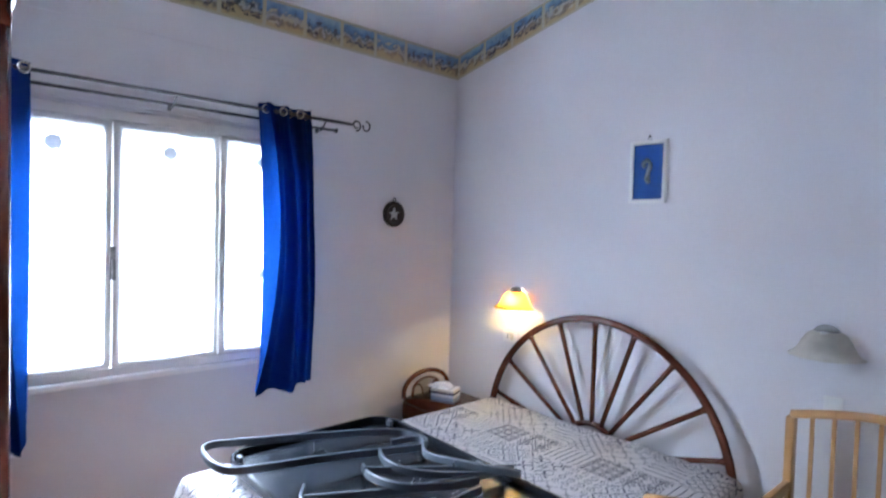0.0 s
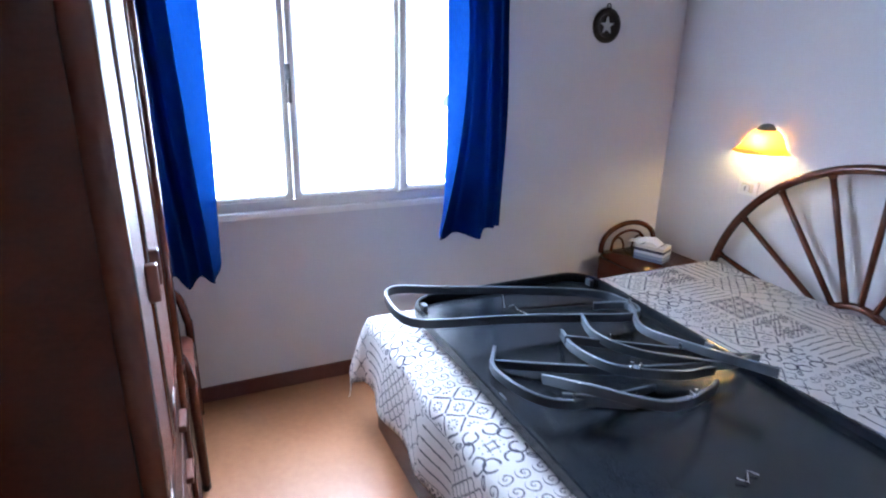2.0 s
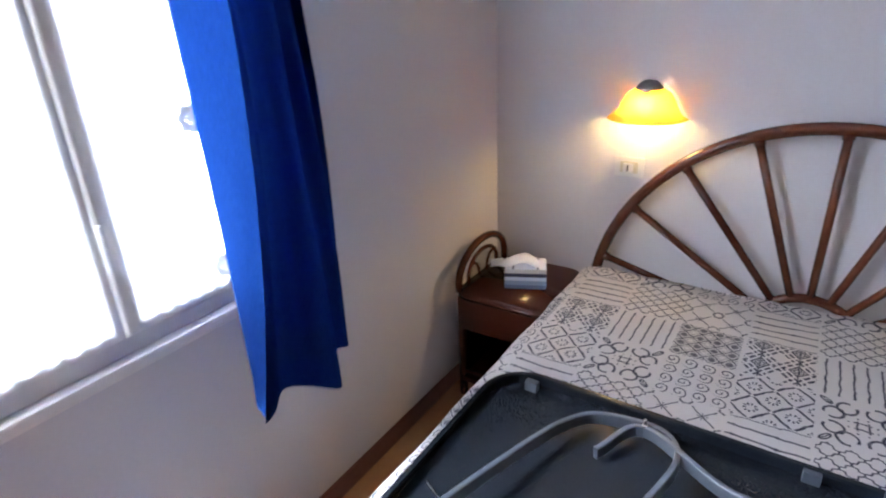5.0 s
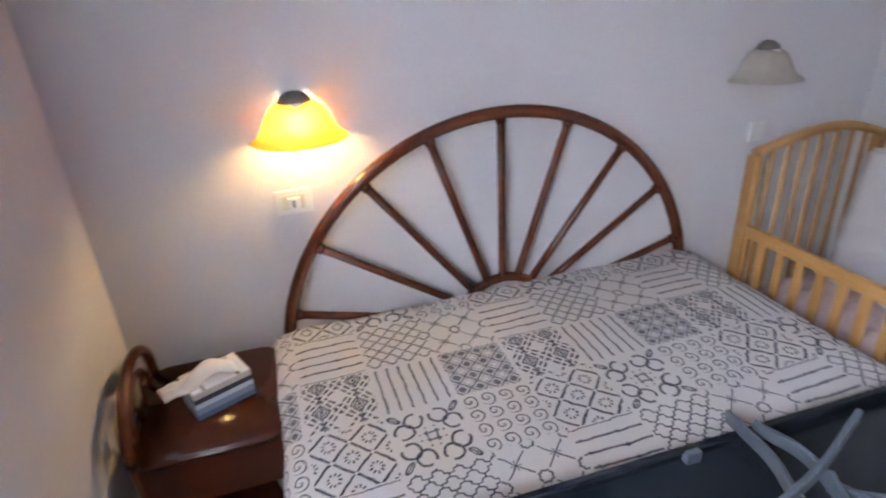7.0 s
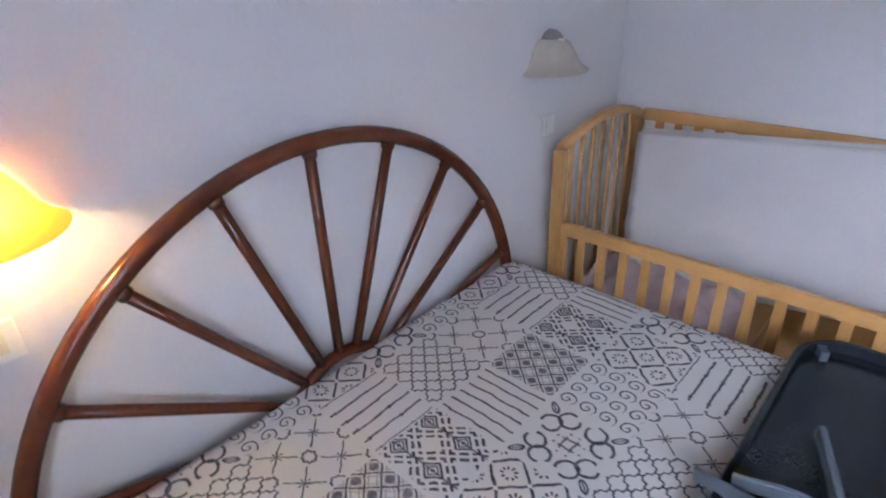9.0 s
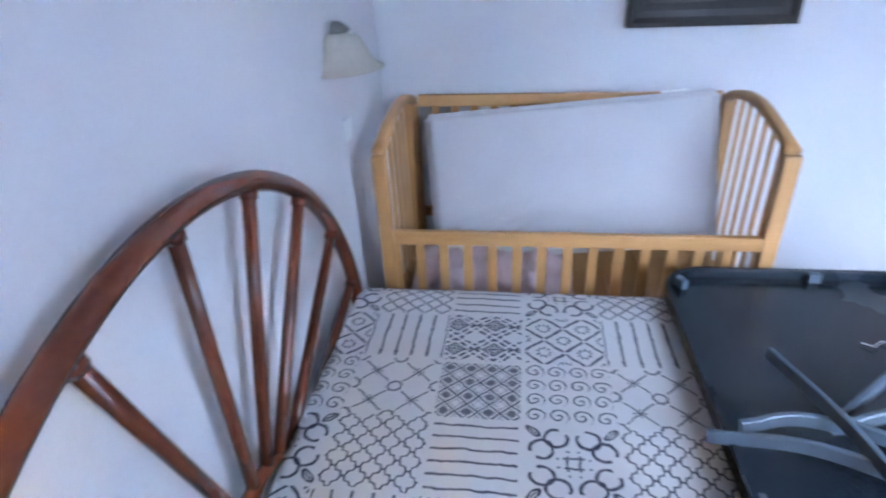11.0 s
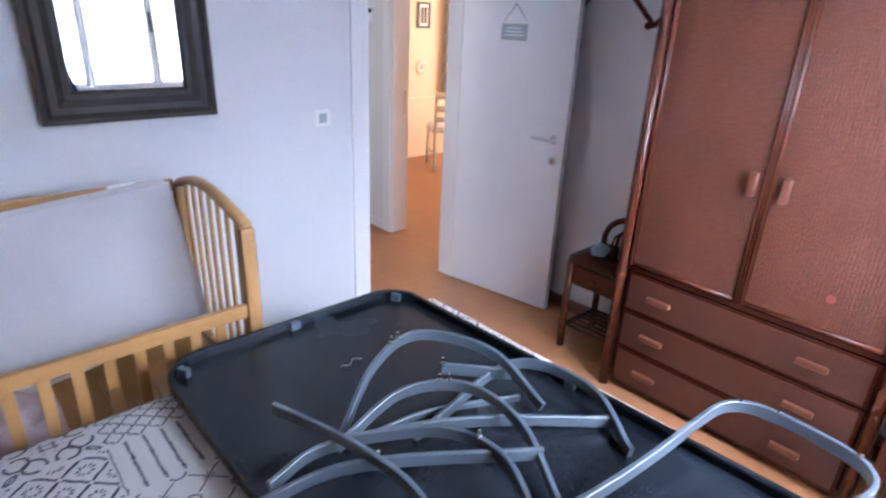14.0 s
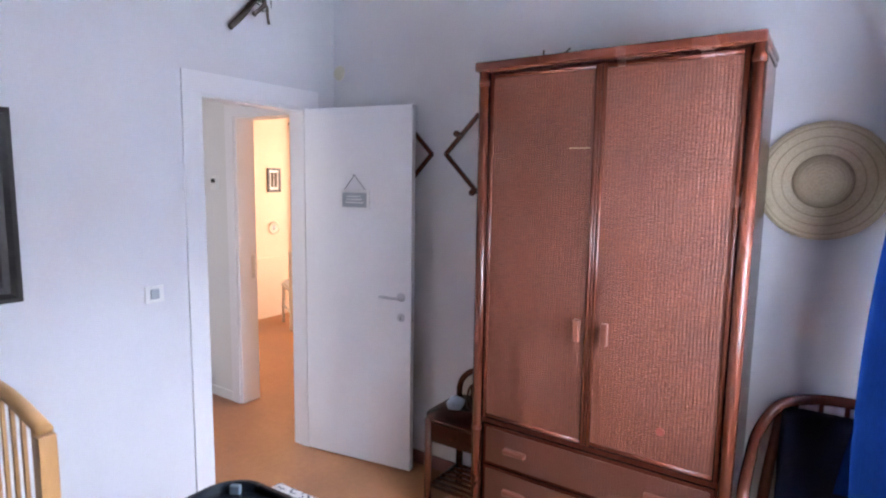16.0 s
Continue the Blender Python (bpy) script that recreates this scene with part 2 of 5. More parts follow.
def patchwork_material():
    """White quilted spread with a hand-drawn navy patchwork of nine motifs, in cloth metres (UV)."""
    m, tree, b = material("patchwork_spread", (0.8, 0.78, 0.78), 0.85)
    tc, sep = tree.nodes.new("ShaderNodeTexCoord"), tree.nodes.new("ShaderNodeSeparateXYZ")
    wob = tree.nodes.new("ShaderNodeTexNoise")
    wob.inputs["Scale"].default_value, wob.inputs["Detail"].default_value = 38.0, 2.0
    tree.links.new(tc.outputs["UV"], wob.inputs["Vector"])
    wsep = tree.nodes.new("ShaderNodeSeparateColor")
    tree.links.new(wob.outputs["Color"], wsep.inputs[0])
    tree.links.new(tc.outputs["UV"], sep.inputs[0])
    w1, w2 = Val(tree, wsep.outputs[0]) - 0.5, Val(tree, wsep.outputs[1]) - 0.5
    u = (Val(tree, sep.outputs[0]) - 1.652) / 0.208 + 30.5 + w1 * 0.045
    v = (Val(tree, sep.outputs[1]) - 0.482) / 0.218 + 30.5 + w2 * 0.045
    iu, iv = u.op("FLOOR").op("MODULO", 3.0), v.op("FLOOR").op("MODULO", 3.0)
    p, q = u.op("FRACT") - 0.5, v.op("FRACT") - 0.5
    soft = 0.008

    def stripes(c, count, width):
        return ((c * count).op("FRACT") - 0.5).op("ABSOLUTE").below(width * count, soft * count)

    def lattice(count, width, wave=0.0, shift=0.0):
        a, d = p + q + shift, p - q + shift
        if wave:
            a2 = a + (d * (count * 12.5664)).op("SINE") * wave
            d2 = d + (a * (count * 12.5664)).op("SINE") * wave
            a, d = a2, d2
        return stripes(a, count, width).op("MAXIMUM", stripes(d, count, width))

    def length(a, c):
        return (a * a + c * c).op("SQRT")

    def folded(c, count):
        return ((c * count).op("FRACT") - 0.5) / count

    both = lambda a, c: a.op("MAXIMUM", c)  # noqa: E731
    inside = lambda a, c: a.op("MINIMUM", c)  # noqa: E731
    frame_in = both(p.op("ABSOLUTE"), q.op("ABSOLUTE"))
    ang, rad = p.op("ARCTAN2", q), length(p, q)
    # ruled lines, one way with knots
    knots_q = length(folded(p + 0.13, 2.0), folded(q, 5.0)).below(0.026, soft)
    lines_q = inside(both(stripes(q, 5.0, 0.014), knots_q), p.op("ABSOLUTE").below(0.46))
    lines_p = inside(stripes(p + (q * 17.0).op("SINE") * 0.003, 6.0, 0.013), q.op("ABSOLUTE").below(0.45))
    # chain links
    chain = lattice(4.0, 0.0155, 0.014)
    # small wavy rings and asterisks where diagonal lines cross
    def wavy_ring(a, c):
        return (length(a, c) - (a.op("ARCTAN2", c) * 8.0).op("SINE") * 0.007 - 0.078).op("ABSOLUTE").below(0.013, soft)

    ep, eq = p.op("ABSOLUTE") - 0.5, q.op("ABSOLUTE") - 0.5
    hp, hq = p.op("ABSOLUTE") - 0.25, q.op("ABSOLUTE") - 0.25
    rings = both(both(wavy_ring(p, q), wavy_ring(ep, eq)), both(wavy_ring(ep, q), wavy_ring(p, eq)))
    near_ring = length(p, q).op("MINIMUM", length(ep, eq)).op("MINIMUM", length(ep, q)).op("MINIMUM", length(p, eq))
    coarse = inside(lattice(2.0, 0.0125, 0.0, 0.25), near_ring.op("GREATER_THAN", 0.125))
    star = length(hp, hq).below(0.072) * ((hp.op("ARCTAN2", hq) * 4.0).op("SINE").op("ABSOLUTE").op("LESS_THAN", 0.5))
    circles = both(both(rings, coarse), star)
    # dense small lattice, greyer
    dense = both(lattice(4.0, 0.015), length(folded(p, 4.0), folded(q, 4.0)).below(0.055, soft) * 0.85)
    dense = inside(both(dense, lattice(8.0, 0.008) * 0.6), frame_in.below(0.47))
    # scrolls
    sp, sq = folded(p, 4.0), folded(q, 4.0)
    srad, sang = length(sp, sq), sp.op("ARCTAN2", sq)
    scroll = ((sang / 6.2832 + srad * 13.0).op("FRACT") - 0.5).op("ABSOLUTE").below(0.125, 0.05)
    scroll = inside(inside(scroll, srad.below(0.118)), frame_in.below(0.48))
    # flower: paired open curls on each side, a bud in each corner, a small crossed square in the middle
    fa, fb = p.op("ABSOLUTE"), q.op("ABSOLUTE")
    c1, c2 = length(fa - 0.165, fb - 0.315), length(fa - 0.315, fb - 0.165)
    curl1 = (c1 - 0.118).op("ABSOLUTE").below(0.017, soft) * (fb.below(0.37) + fa.op("GREATER_THAN", 0.13)).op("MINIMUM", 1.0)
    curl2 = (c2 - 0.118).op("ABSOLUTE").below(0.017, soft) * (fa.below(0.37) + fb.op("GREATER_THAN", 0.13)).op("MINIMUM", 1.0)
    bud = (length((fa + fb - 0.80) * 0.62, (fa - fb) * 1.35) - 0.070).op("ABSOLUTE").below(0.018, soft)
    bud_vein = (fa - fb).op("ABSOLUTE").below(0.014, soft) * (fa + fb - 0.80).op("ABSOLUTE").below(0.07)
    heart = both((fa - 0.062).op("ABSOLUTE").below(0.012, soft) * fb.below(0.10), (fb - 0.062).op("ABSOLUTE").below(0.012, soft) * fa.below(0.10))
    dots = length(fa - 0.155, fb - 0.055).op("MINIMUM", length(fa - 0.055, fb - 0.155)).below(0.012, soft)
    flower = both(both(curl1, curl2), both(both(bud, bud_vein), both(heart, dots)))
    # nested diamonds strung on a line, with dashes slanting round them
    sp2, sq2 = folded(p, 2.0), folded(q + 0.12, 2.0)
    dp, dq = sp2.op("ABSOLUTE"), sq2.op("ABSOLUTE")
    dia = dp * 1.15 + dq
    rim_dash = (((dp - dq) * 5.0 + 0.5).op("FRACT") - 0.5).op("ABSOLUTE").below(0.36)
    heavy = both((dia - 0.135).op("ABSOLUTE").below(0.020, soft), (dia - 0.080).op("ABSOLUTE").below(0.015, soft))
    heavy = both(heavy, both(dia.below(0.035, soft), (dia - 0.235).op("ABSOLUTE").below(0.026, soft) * rim_dash))
    heavy = both(heavy, (dia - 0.345).op("ABSOLUTE").below(0.026, soft) * rim_dash)
    heavy = inside(both(heavy, dp.below(0.009, soft)), frame_in.below(0.475))
    # crossed diagonals drawn in strokes, a burst of ticks in every diamond
    da, dd = folded(p + q + 0.25, 2.0), folded(p - q + 0.25, 2.0)
    br = length(da, dd)
    burst = ((da.op("ARCTAN2", dd) * 9.0).op("SINE").op("GREATER_THAN", 0.1)) * br.below(0.135) * br.op("GREATER_THAN", 0.075)
    stroke = both((da.op("ABSOLUTE") - 0.25).op("ABSOLUTE").below(0.024, soft) * dd.op("ABSOLUTE").below(0.215), (dd.op("ABSOLUTE") - 0.25).op("ABSOLUTE").below(0.024, soft) * da.op("ABSOLUTE").below(0.215))
    sketch = inside(both(stroke, burst), frame_in.below(0.475))

    table = ((0.0, (circles, dense, scroll)), (1.0, (lines_q, heavy, sketch)), (2.0, (chain, lines_p, flower)))
    ink = None
    for row, motifs in table:
        for col, motif in zip((2.0, 0.0, 1.0), motifs):
            one = motif * iu.is_near(row) * iv.is_near(col)
            ink = one if ink is None else ink + one
    worn = noise_tex(tree, coords(tree, (1, 1, 1), "UV"), 60.0, 3.0)
    ink = ink.op("MINIMUM", 1.0) * (worn * 0.8 + 0.55).op("MINIMUM", 0.98)
    cloth = ramp(tree, noise_tex(tree, coords(tree, (1, 1, 1), "UV"), 5.0), ((0.3, (0.87, 0.845, 0.84)), (0.7, (0.92, 0.895, 0.89))))
    tree.links.new(mix(tree, ink, cloth, (0.026, 0.028, 0.066)), b.inputs["Base Color"])
    quilt = noise_tex(tree, coords(tree, (1, 1, 1), "UV"), 95.0, 2.0)
    bump(tree, b, quilt, 0.5, 0.003)
    return m


def border_material():
    """Printed frieze: small seaside pictures in cream frames. UV: metres along, share of the height."""
    m, tree, b = material("seaside_border_paper", (0.6, 0.55, 0.35), 0.7)
    sep = tree.nodes.new("ShaderNodeSeparateXYZ")
    tree.links.new(coords(tree, (1, 1, 1), "UV"), sep.inputs[0])
    a, h = Val(tree, sep.outputs[0]) / 0.255, Val(tree, sep.outputs[1])
    fa, cell = a.op("FRACT") - 0.5, a.op("FLOOR")
    kind = (cell / 3.0).op("FRACT") * 3.0
    blotch = noise_tex(tree, coords(tree, (1, 0.16, 1), "UV"), 17.0, 4.0)
    shapes = noise_tex(tree, coords(tree, (1, 0.20, 1), "UV"), 26.0, 2.0)
    level = h + (blotch - 0.5) * 1.0 + kind * 0.06 - 0.06
    scape = ramp(tree, level, ((0.20, (0.42, 0.33, 0.18)), (0.36, (0.15, 0.12, 0.085)), (0.46, (0.42, 0.42, 0.38)), (0.56, (0.07, 0.11, 0.17)), (0.68, (0.10, 0.21, 0.36)), (0.9, (0.24, 0.36, 0.48))))
    bold = shapes.op("GREATER_THAN", 0.56) * (h - 0.46).op("ABSOLUTE").below(0.24)
    figure = mix(tree, kind.is_near(1.0), (0.025, 0.028, 0.035), (0.46, 0.42, 0.30))
    scape = mix(tree, bold * 0.9, scape, figure)
    edge = fa.op("ABSOLUTE").op("GREATER_THAN", 0.455).op("MAXIMUM", (h - 0.5).op("ABSOLUTE").op("GREATER_THAN", 0.41))
    tree.links.new(mix(tree, edge, scape, (0.44, 0.40, 0.28)), b.inputs["Base Color"])
    return m


def straw_material():
    m, tree, b = material("straw", (0.6, 0.5, 0.33), 0.8)
    sep = tree.nodes.new("ShaderNodeSeparateXYZ")
    tree.links.new(coords(tree), sep.inputs[0])
    x, y = Val(tree, sep.outputs[0]), Val(tree, sep.outputs[1])
    rad = (x * x + y * y).op("SQRT")
    braid = (rad * 520.0).op("SINE")
    bands = (((rad - 0.098) / 0.0335 + 0.5).op("FRACT") - 0.5).op("ABSOLUTE").below(0.06, 0.04) * rad.op("GREATER_THAN", 0.09)
    grain = noise_tex(tree, coords(tree, (40, 40, 40)), 4.0)
    base = ramp(tree, grain, ((0.3, (0.35, 0.27, 0.175)), (0.7, (0.46, 0.37, 0.25))))
    tree.links.new(mix(tree, bands * 0.75, base, (0.17, 0.125, 0.07)), b.inputs["Base Color"])
    bump(tree, b, braid, 0.25, 0.0012)
    return m


def stripes_material():
    """Tissue box print: grey, white and navy bands up the sides."""
    m, tree, b = material("striped_box_card", (0.5, 0.5, 0.5), 0.5)
    sep = tree.nodes.new("ShaderNodeSeparateXYZ")
    tree.links.new(coords(tree), sep.inputs[0])
    r = ramp(tree, Val(tree, sep.outputs[2]) / 0.09, ((0.0, (0.10, 0.14, 0.22)), (0.2, (0.22, 0.28, 0.36)), (0.42, (0.55, 0.60, 0.64)), (0.6, (0.03, 0.03, 0.05)), (0.78, (0.62, 0.58, 0.5))))
    r.node.color_ramp.interpolation = "CONSTANT"
    tree.links.new(r, b.inputs["Base Color"])
    return m


def check_material():
    m, tree, b = material("checked_curtain_cloth", (0.6, 0.55, 0.45), 0.9)
    c = tree.nodes.new("ShaderNodeTexChecker")
    c.inputs["Scale"].default_value = 9.0
    c.inputs[1].default_value, c.inputs[2].default_value = (0.70, 0.68, 0.62, 1), (0.42, 0.35, 0.25, 1)
    tree.links.new(coords(tree), c.inputs[0])
    tree.links.new(c.outputs[0], b.inputs["Base Color"])
    return m


FLOOR = floor_material()
WEAVE = weave_material("woven_cane_panel", (0.044, 0.0105, 0.0053), (0.160, 0.0425, 0.0205), 0.0122)
# door cane darkened for the drawers: their weaker light is put into the colour
WEAVE_SHADED = weave_material("woven_cane_shaded", (0.030, 0.0064, 0.0030), (0.086, 0.0195, 0.0085), 0.012)
SEATW = weave_material("woven_seat_cane", (0.07, 0.018, 0.010), (0.18, 0.05, 0.026), 0.02)
BLUE = curtain_material()
SHEER = sheer_material("sheer_voile", 0.18, (0.90, 0.91, 0.93))
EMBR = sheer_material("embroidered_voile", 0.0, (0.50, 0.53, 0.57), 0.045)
AMBER = glass_shade_material("amber_lit_glass", (0.97, 0.66, 0.24), 0.70, 0.22)
MILK = glass_shade_material("milky_glass", (0.70, 0.66, 0.58), 0.35, 0.05)
SPREAD = patchwork_material()
FRIEZE = border_material()
STRAW = straw_material()
BOXP = stripes_material()
CHECK = check_material()
MIRROR = material("mirror_silver", (0.93, 0.94, 0.95), 0.0, 1.0)[0]
PANE, _pt, _pb = material("window_pane_glass", (1, 1, 1), 0.0)
_pb.inputs["Transmission Weight"].default_value = 1.0
_pb.inputs["IOR"].default_value = 1.1
BULB, _bt, _bb = material("lit_bulb", (1, 0.9, 0.7), 0.3)
_bb.inputs["Emission Color"].default_value = (1.0, 0.70, 0.29, 1)
_bb.inputs["Emission Strength"].default_value = 215.0


# ---- mesh helpers ----
def part(name, bm, mat, parent=None, label="", smooth=False):
    """Links a bmesh as one mesh object, under a thing where one is given."""
    mesh = bpy.data.meshes.new(name)
    if smooth:
        for f in bm.faces:
            f.smooth = True
    bm.to_mesh(mesh)
    bm.free()
    mesh.materials.append(mat)
    ob = new(name, mesh)
    if parent is not None:
        ob.parent = parent
    if label:
        ob["label"] = label
    return ob


def thing(name, label, category, place=(0, 0, 0), turn=0.0, group=""):
    ob = new(name)
    ob.empty_display_size = 0.1
    ob.matrix_world = pose(*place, 0, 0, turn)
    return tagged(ob, label, category, group)


def setting(name, bm, mat, label, category, smooth=False):
    return tagged(part(name, bm, mat, None, "", smooth), label, category, "", "structure")


def block(x0, x1, y0, y1, z0, z1, bevel=0.0, bm=None, segments=2):
    made = bmesh.new()
    bmesh.ops.create_cube(made, size=1.0, matrix=Matrix.Translation(((x0 + x1) / 2, (y0 + y1) / 2, (z0 + z1) / 2)) @ Matrix.Diagonal((x1 - x0, y1 - y0, z1 - z0, 1)))
    if bevel:
        bmesh.ops.bevel(made, geom=made.edges[:], offset=bevel, segments=segments, affect="EDGES", profile=0.7)
    return joined(bm, made)


def joined(bm, made):
    if bm is None:
        return made
    mesh = bpy.data.meshes.new("joining")
    made.to_mesh(mesh)
    made.free()
    bm.from_mesh(mesh)
    bpy.data.meshes.remove(mesh)
    return bm


def turned(bm, m):
    bmesh.ops.transform(bm, matrix=m, verts=bm.verts[:])
    return bm


def sweep(points, section, up=(0, 0, 1), closed=False, bm=None):
    """Sweeps a closed section, pairs of (side, up) metres, along points."""
    bm = bm if bm is not None else bmesh.new()
    pts = [Vector(p) for p in points]
    rings, count, up = [], len(pts), Vector(up)
    for n, p in enumerate(pts):
        a = pts[(n - 1) % count] if (n or closed) else p
        c = pts[(n + 1) % count] if (n < count - 1 or closed) else p
        along = (c - a).normalized()
        side = along.cross(up)
        side = side.normalized() if side.length > 1e-4 else Vector((1, 0, 0))
        top = side.cross(along).normalized()
        rings.append([bm.verts.new(p + side * s + top * h) for s, h in section])
    k = len(section)
    for n in range(count if closed else count - 1):
        a, c = rings[n], rings[(n + 1) % count]
        for j in range(k):
            bm.faces.new((a[j], a[(j + 1) % k], c[(j + 1) % k], c[j]))
    if not closed:
        bm.faces.new(rings[0][::-1])
        bm.faces.new(rings[-1])
    bmesh.ops.recalc_face_normals(bm, faces=bm.faces[:])
    return bm


def round_section(r, sides=10, flat=1.0):
    return [(r * math.cos(2 * math.pi * k / sides), r * flat * math.sin(2 * math.pi * k / sides)) for k in range(sides)]


def bar_section(w, h, c=0.25):
    e = min(w, h) * c
    return [(-w / 2 + e, -h / 2), (w / 2 - e, -h / 2), (w / 2, -h / 2 + e), (w / 2, h / 2 - e), (w / 2 - e, h / 2), (-w / 2 + e, h / 2), (-w / 2, h / 2 - e), (-w / 2, -h / 2 + e)]


def smooth_line(points, steps=8):
    """A smooth line through a few points."""
    p = [Vector(v) for v in points]
    p = [p[0] * 2 - p[1], *p, p[-1] * 2 - p[-2]]
    out = []
    for n in range(1, len(p) - 2):
        for k in range(steps):
            s = k / steps
            a, b, c, d = p[n - 1 : n + 3]
            out.append(0.5 * (2 * b + (c - a) * s + (2 * a - 5 * b + 4 * c - d) * s * s + (3 * b - a - 3 * c + d) * s**3))
    return [*out, p[-2]]


def lathe(profile, start=0.0, span=360.0, steps=32):
    """Turns (radius, height) pairs about z."""
    bm = bmesh.new()
    whole = span >= 359.9
    rows = []
    for k in range(steps if whole else steps + 1):
        a = radians(start + span * k / steps)
        rows.append([bm.verts.new((r * math.cos(a), r * math.sin(a), h)) for r, h in profile])
    for k in range(steps):
        a, c = rows[k], rows[(k + 1) % len(rows)]
        for j in range(len(profile) - 1):
            bm.faces.new((a[j], c[j], c[j + 1], a[j + 1]))
    bmesh.ops.remove_doubles(bm, verts=bm.verts[:], dist=1e-5)
    bmesh.ops.recalc_face_normals(bm, faces=bm.faces[:])
    return bm


def rounded_outline(x0, x1, y0, y1, r, steps=6):
    out = []
    for cx, cy, a0 in ((x1 - r, y1 - r, 0), (x0 + r, y1 - r, 90), (x0 + r, y0 + r, 180), (x1 - r, y0 + r, 270)):
        for k in range(steps + 1):
            a = radians(a0 + 90 * k / steps)
            out.append((cx + r * math.cos(a), cy + r * math.sin(a)))
    return out


def slab(outline, z0, z1, bevel=0.0):
    bm = bmesh.new()
    f = bm.faces.new([bm.verts.new((x, y, z0)) for x, y in outline])
    top = bmesh.ops.extrude_face_region(bm, geom=[f])
    bmesh.ops.translate(bm, vec=(0, 0, z1 - z0), verts=[v for v in top["geom"] if isinstance(v, bmesh.types.BMVert)])
    bmesh.ops.recalc_face_normals(bm, faces=bm.faces[:])
    if bevel:
        rim = [e for e in bm.edges if abs(e.verts[0].co.z - e.verts[1].co.z) < 1e-6]
        bmesh.ops.bevel(bm, geom=rim, offset=bevel, segments=2, affect="EDGES")
    return bm

# ---- the rooms ----
EAST, SOUTH, RISE, EAVE = 3.05, -3.30, 0.235, 2.985


def roof_at(x):
    return EAVE + RISE * x


def gable_wall(x0, x1, y0, y1):
    """A wall across the slope of the ceiling."""
    bm = bmesh.new()
    low = [(x0, 0), (x1, 0), (x1, roof_at(x1)), (x0, roof_at(x0))]
    f = bm.faces.new([bm.verts.new((x, y0, z)) for x, z in low])
    ext = bmesh.ops.extrude_face_region(bm, geom=[f])
    bmesh.ops.translate(bm, vec=(0, y1 - y0, 0), verts=[v for v in ext["geom"] if isinstance(v, bmesh.types.BMVert)])
    bmesh.ops.recalc_face_normals(bm, faces=bm.faces[:])
    return bm


setting("floor", block(-0.25, 6.1, -6.8, 0.2, -0.12, 0.0), FLOOR, "warm terracotta coloured floor with a soft sheen", "floor")
_w = block(-0.25, 0, -3.5, -2.80, 0, EAVE)
block(-0.25, 0, -1.24, 0.2, 0, EAVE, 0, _w)
block(-0.25, 0, -2.80, -1.24, 0, 0.92, 0, _w)
block(-0.25, 0, -2.80, -1.24, 2.225, EAVE, 0, _w)
setting("wall_west", _w, WALL, "white plastered window wall with a wide opening", "wall")
def skewed(bm):
    """The wall behind the bed runs a little out of square."""
    for v in bm.verts:
        v.co.y += SKEW * v.co.x
    return bm


SKEW = 0.014
setting("wall_north", skewed(gable_wall(0, EAST, 0, 0.15)), WALL, "white plastered wall behind the bed under a sloping ceiling", "wall")
setting("wall_south", gable_wall(0, EAST, SOUTH - 0.2, SOUTH), WALL, "white plastered wall behind the wardrobe", "wall")
_w = block(EAST, EAST + 0.12, -2.385, 0.2, 0, 3.75)
block(EAST, EAST + 0.12, -3.5, -3.07, 0, 3.75, 0, _w)
block(EAST, EAST + 0.12, -3.07, -2.385, 2.075, 3.75, 0, _w)
setting("wall_east", _w, WALL, "white plastered wall with the bedroom doorway", "wall")
_c = bmesh.new()
_cs = [(-0.25, roof_at(-0.25)), (EAST + 0.12, roof_at(EAST + 0.12)), (EAST + 0.12, roof_at(EAST + 0.12) + 0.15), (-0.25, roof_at(-0.25) + 0.15)]
_f = _c.faces.new([_c.verts.new((x, -3.5, z)) for x, z in _cs])
_e = bmesh.ops.extrude_face_region(_c, geom=[_f])
bmesh.ops.translate(_c, vec=(0, 3.7, 0), verts=[v for v in _e["geom"] if isinstance(v, bmesh.types.BMVert)])
bmesh.ops.recalc_face_normals(_c, faces=_c.faces[:])
setting("ceiling", _c, CEIL, "white sloping ceiling rising away from the window", "ceiling")

# hall and the room beyond it
_w = block(3.97, 6.1, -3.40, -3.25, 0, 2.7)
block(3.17, 3.25, -3.40, -3.25, 0, 2.7, 0, _w)
block(3.25, 3.97, -3.40, -3.25, 2.09, 2.7, 0, _w)
setting("wall_hall_south", _w, HALL, "white hall wall with a doorway to the next room", "wall")
setting("wall_hall_east", block(4.75, 4.9, -3.25, -0.95, 0, 2.7), HALL, "plain white hall wall", "wall")
# unseen end wall; its opening is added to let the hall fill in
_w = block(3.17, 3.4, -1.1, -0.95, 0, 2.7)
block(4.1, 4.75, -1.1, -0.95, 0, 2.7, 0, _w)
block(3.4, 4.1, -1.1, -0.95, 0, 1.1, 0, _w)
block(3.4, 4.1, -1.1, -0.95, 2.1, 2.7, 0, _w)
setting("wall_hall_north", _w, HALL, "plain white end wall of the hall", "wall")
setting("ceiling_hall", block(3.17, 4.9, -3.40, -0.95, 2.7, 2.8), CEIL, "white hall ceiling", "ceiling")
_w = block(5.93, 6.1, -6.6, -3.40, 0, 2.7)
block(3.17, 3.85, -6.75, -6.6, 0, 2.7, 0, _w)
block(5.35, 6.1, -6.75, -6.6, 0, 2.7, 0, _w)
block(3.85, 5.35, -6.75, -6.6, 0, 0.95, 0, _w)
block(3.85, 5.35, -6.75, -6.6, 2.25, 2.7, 0, _w)
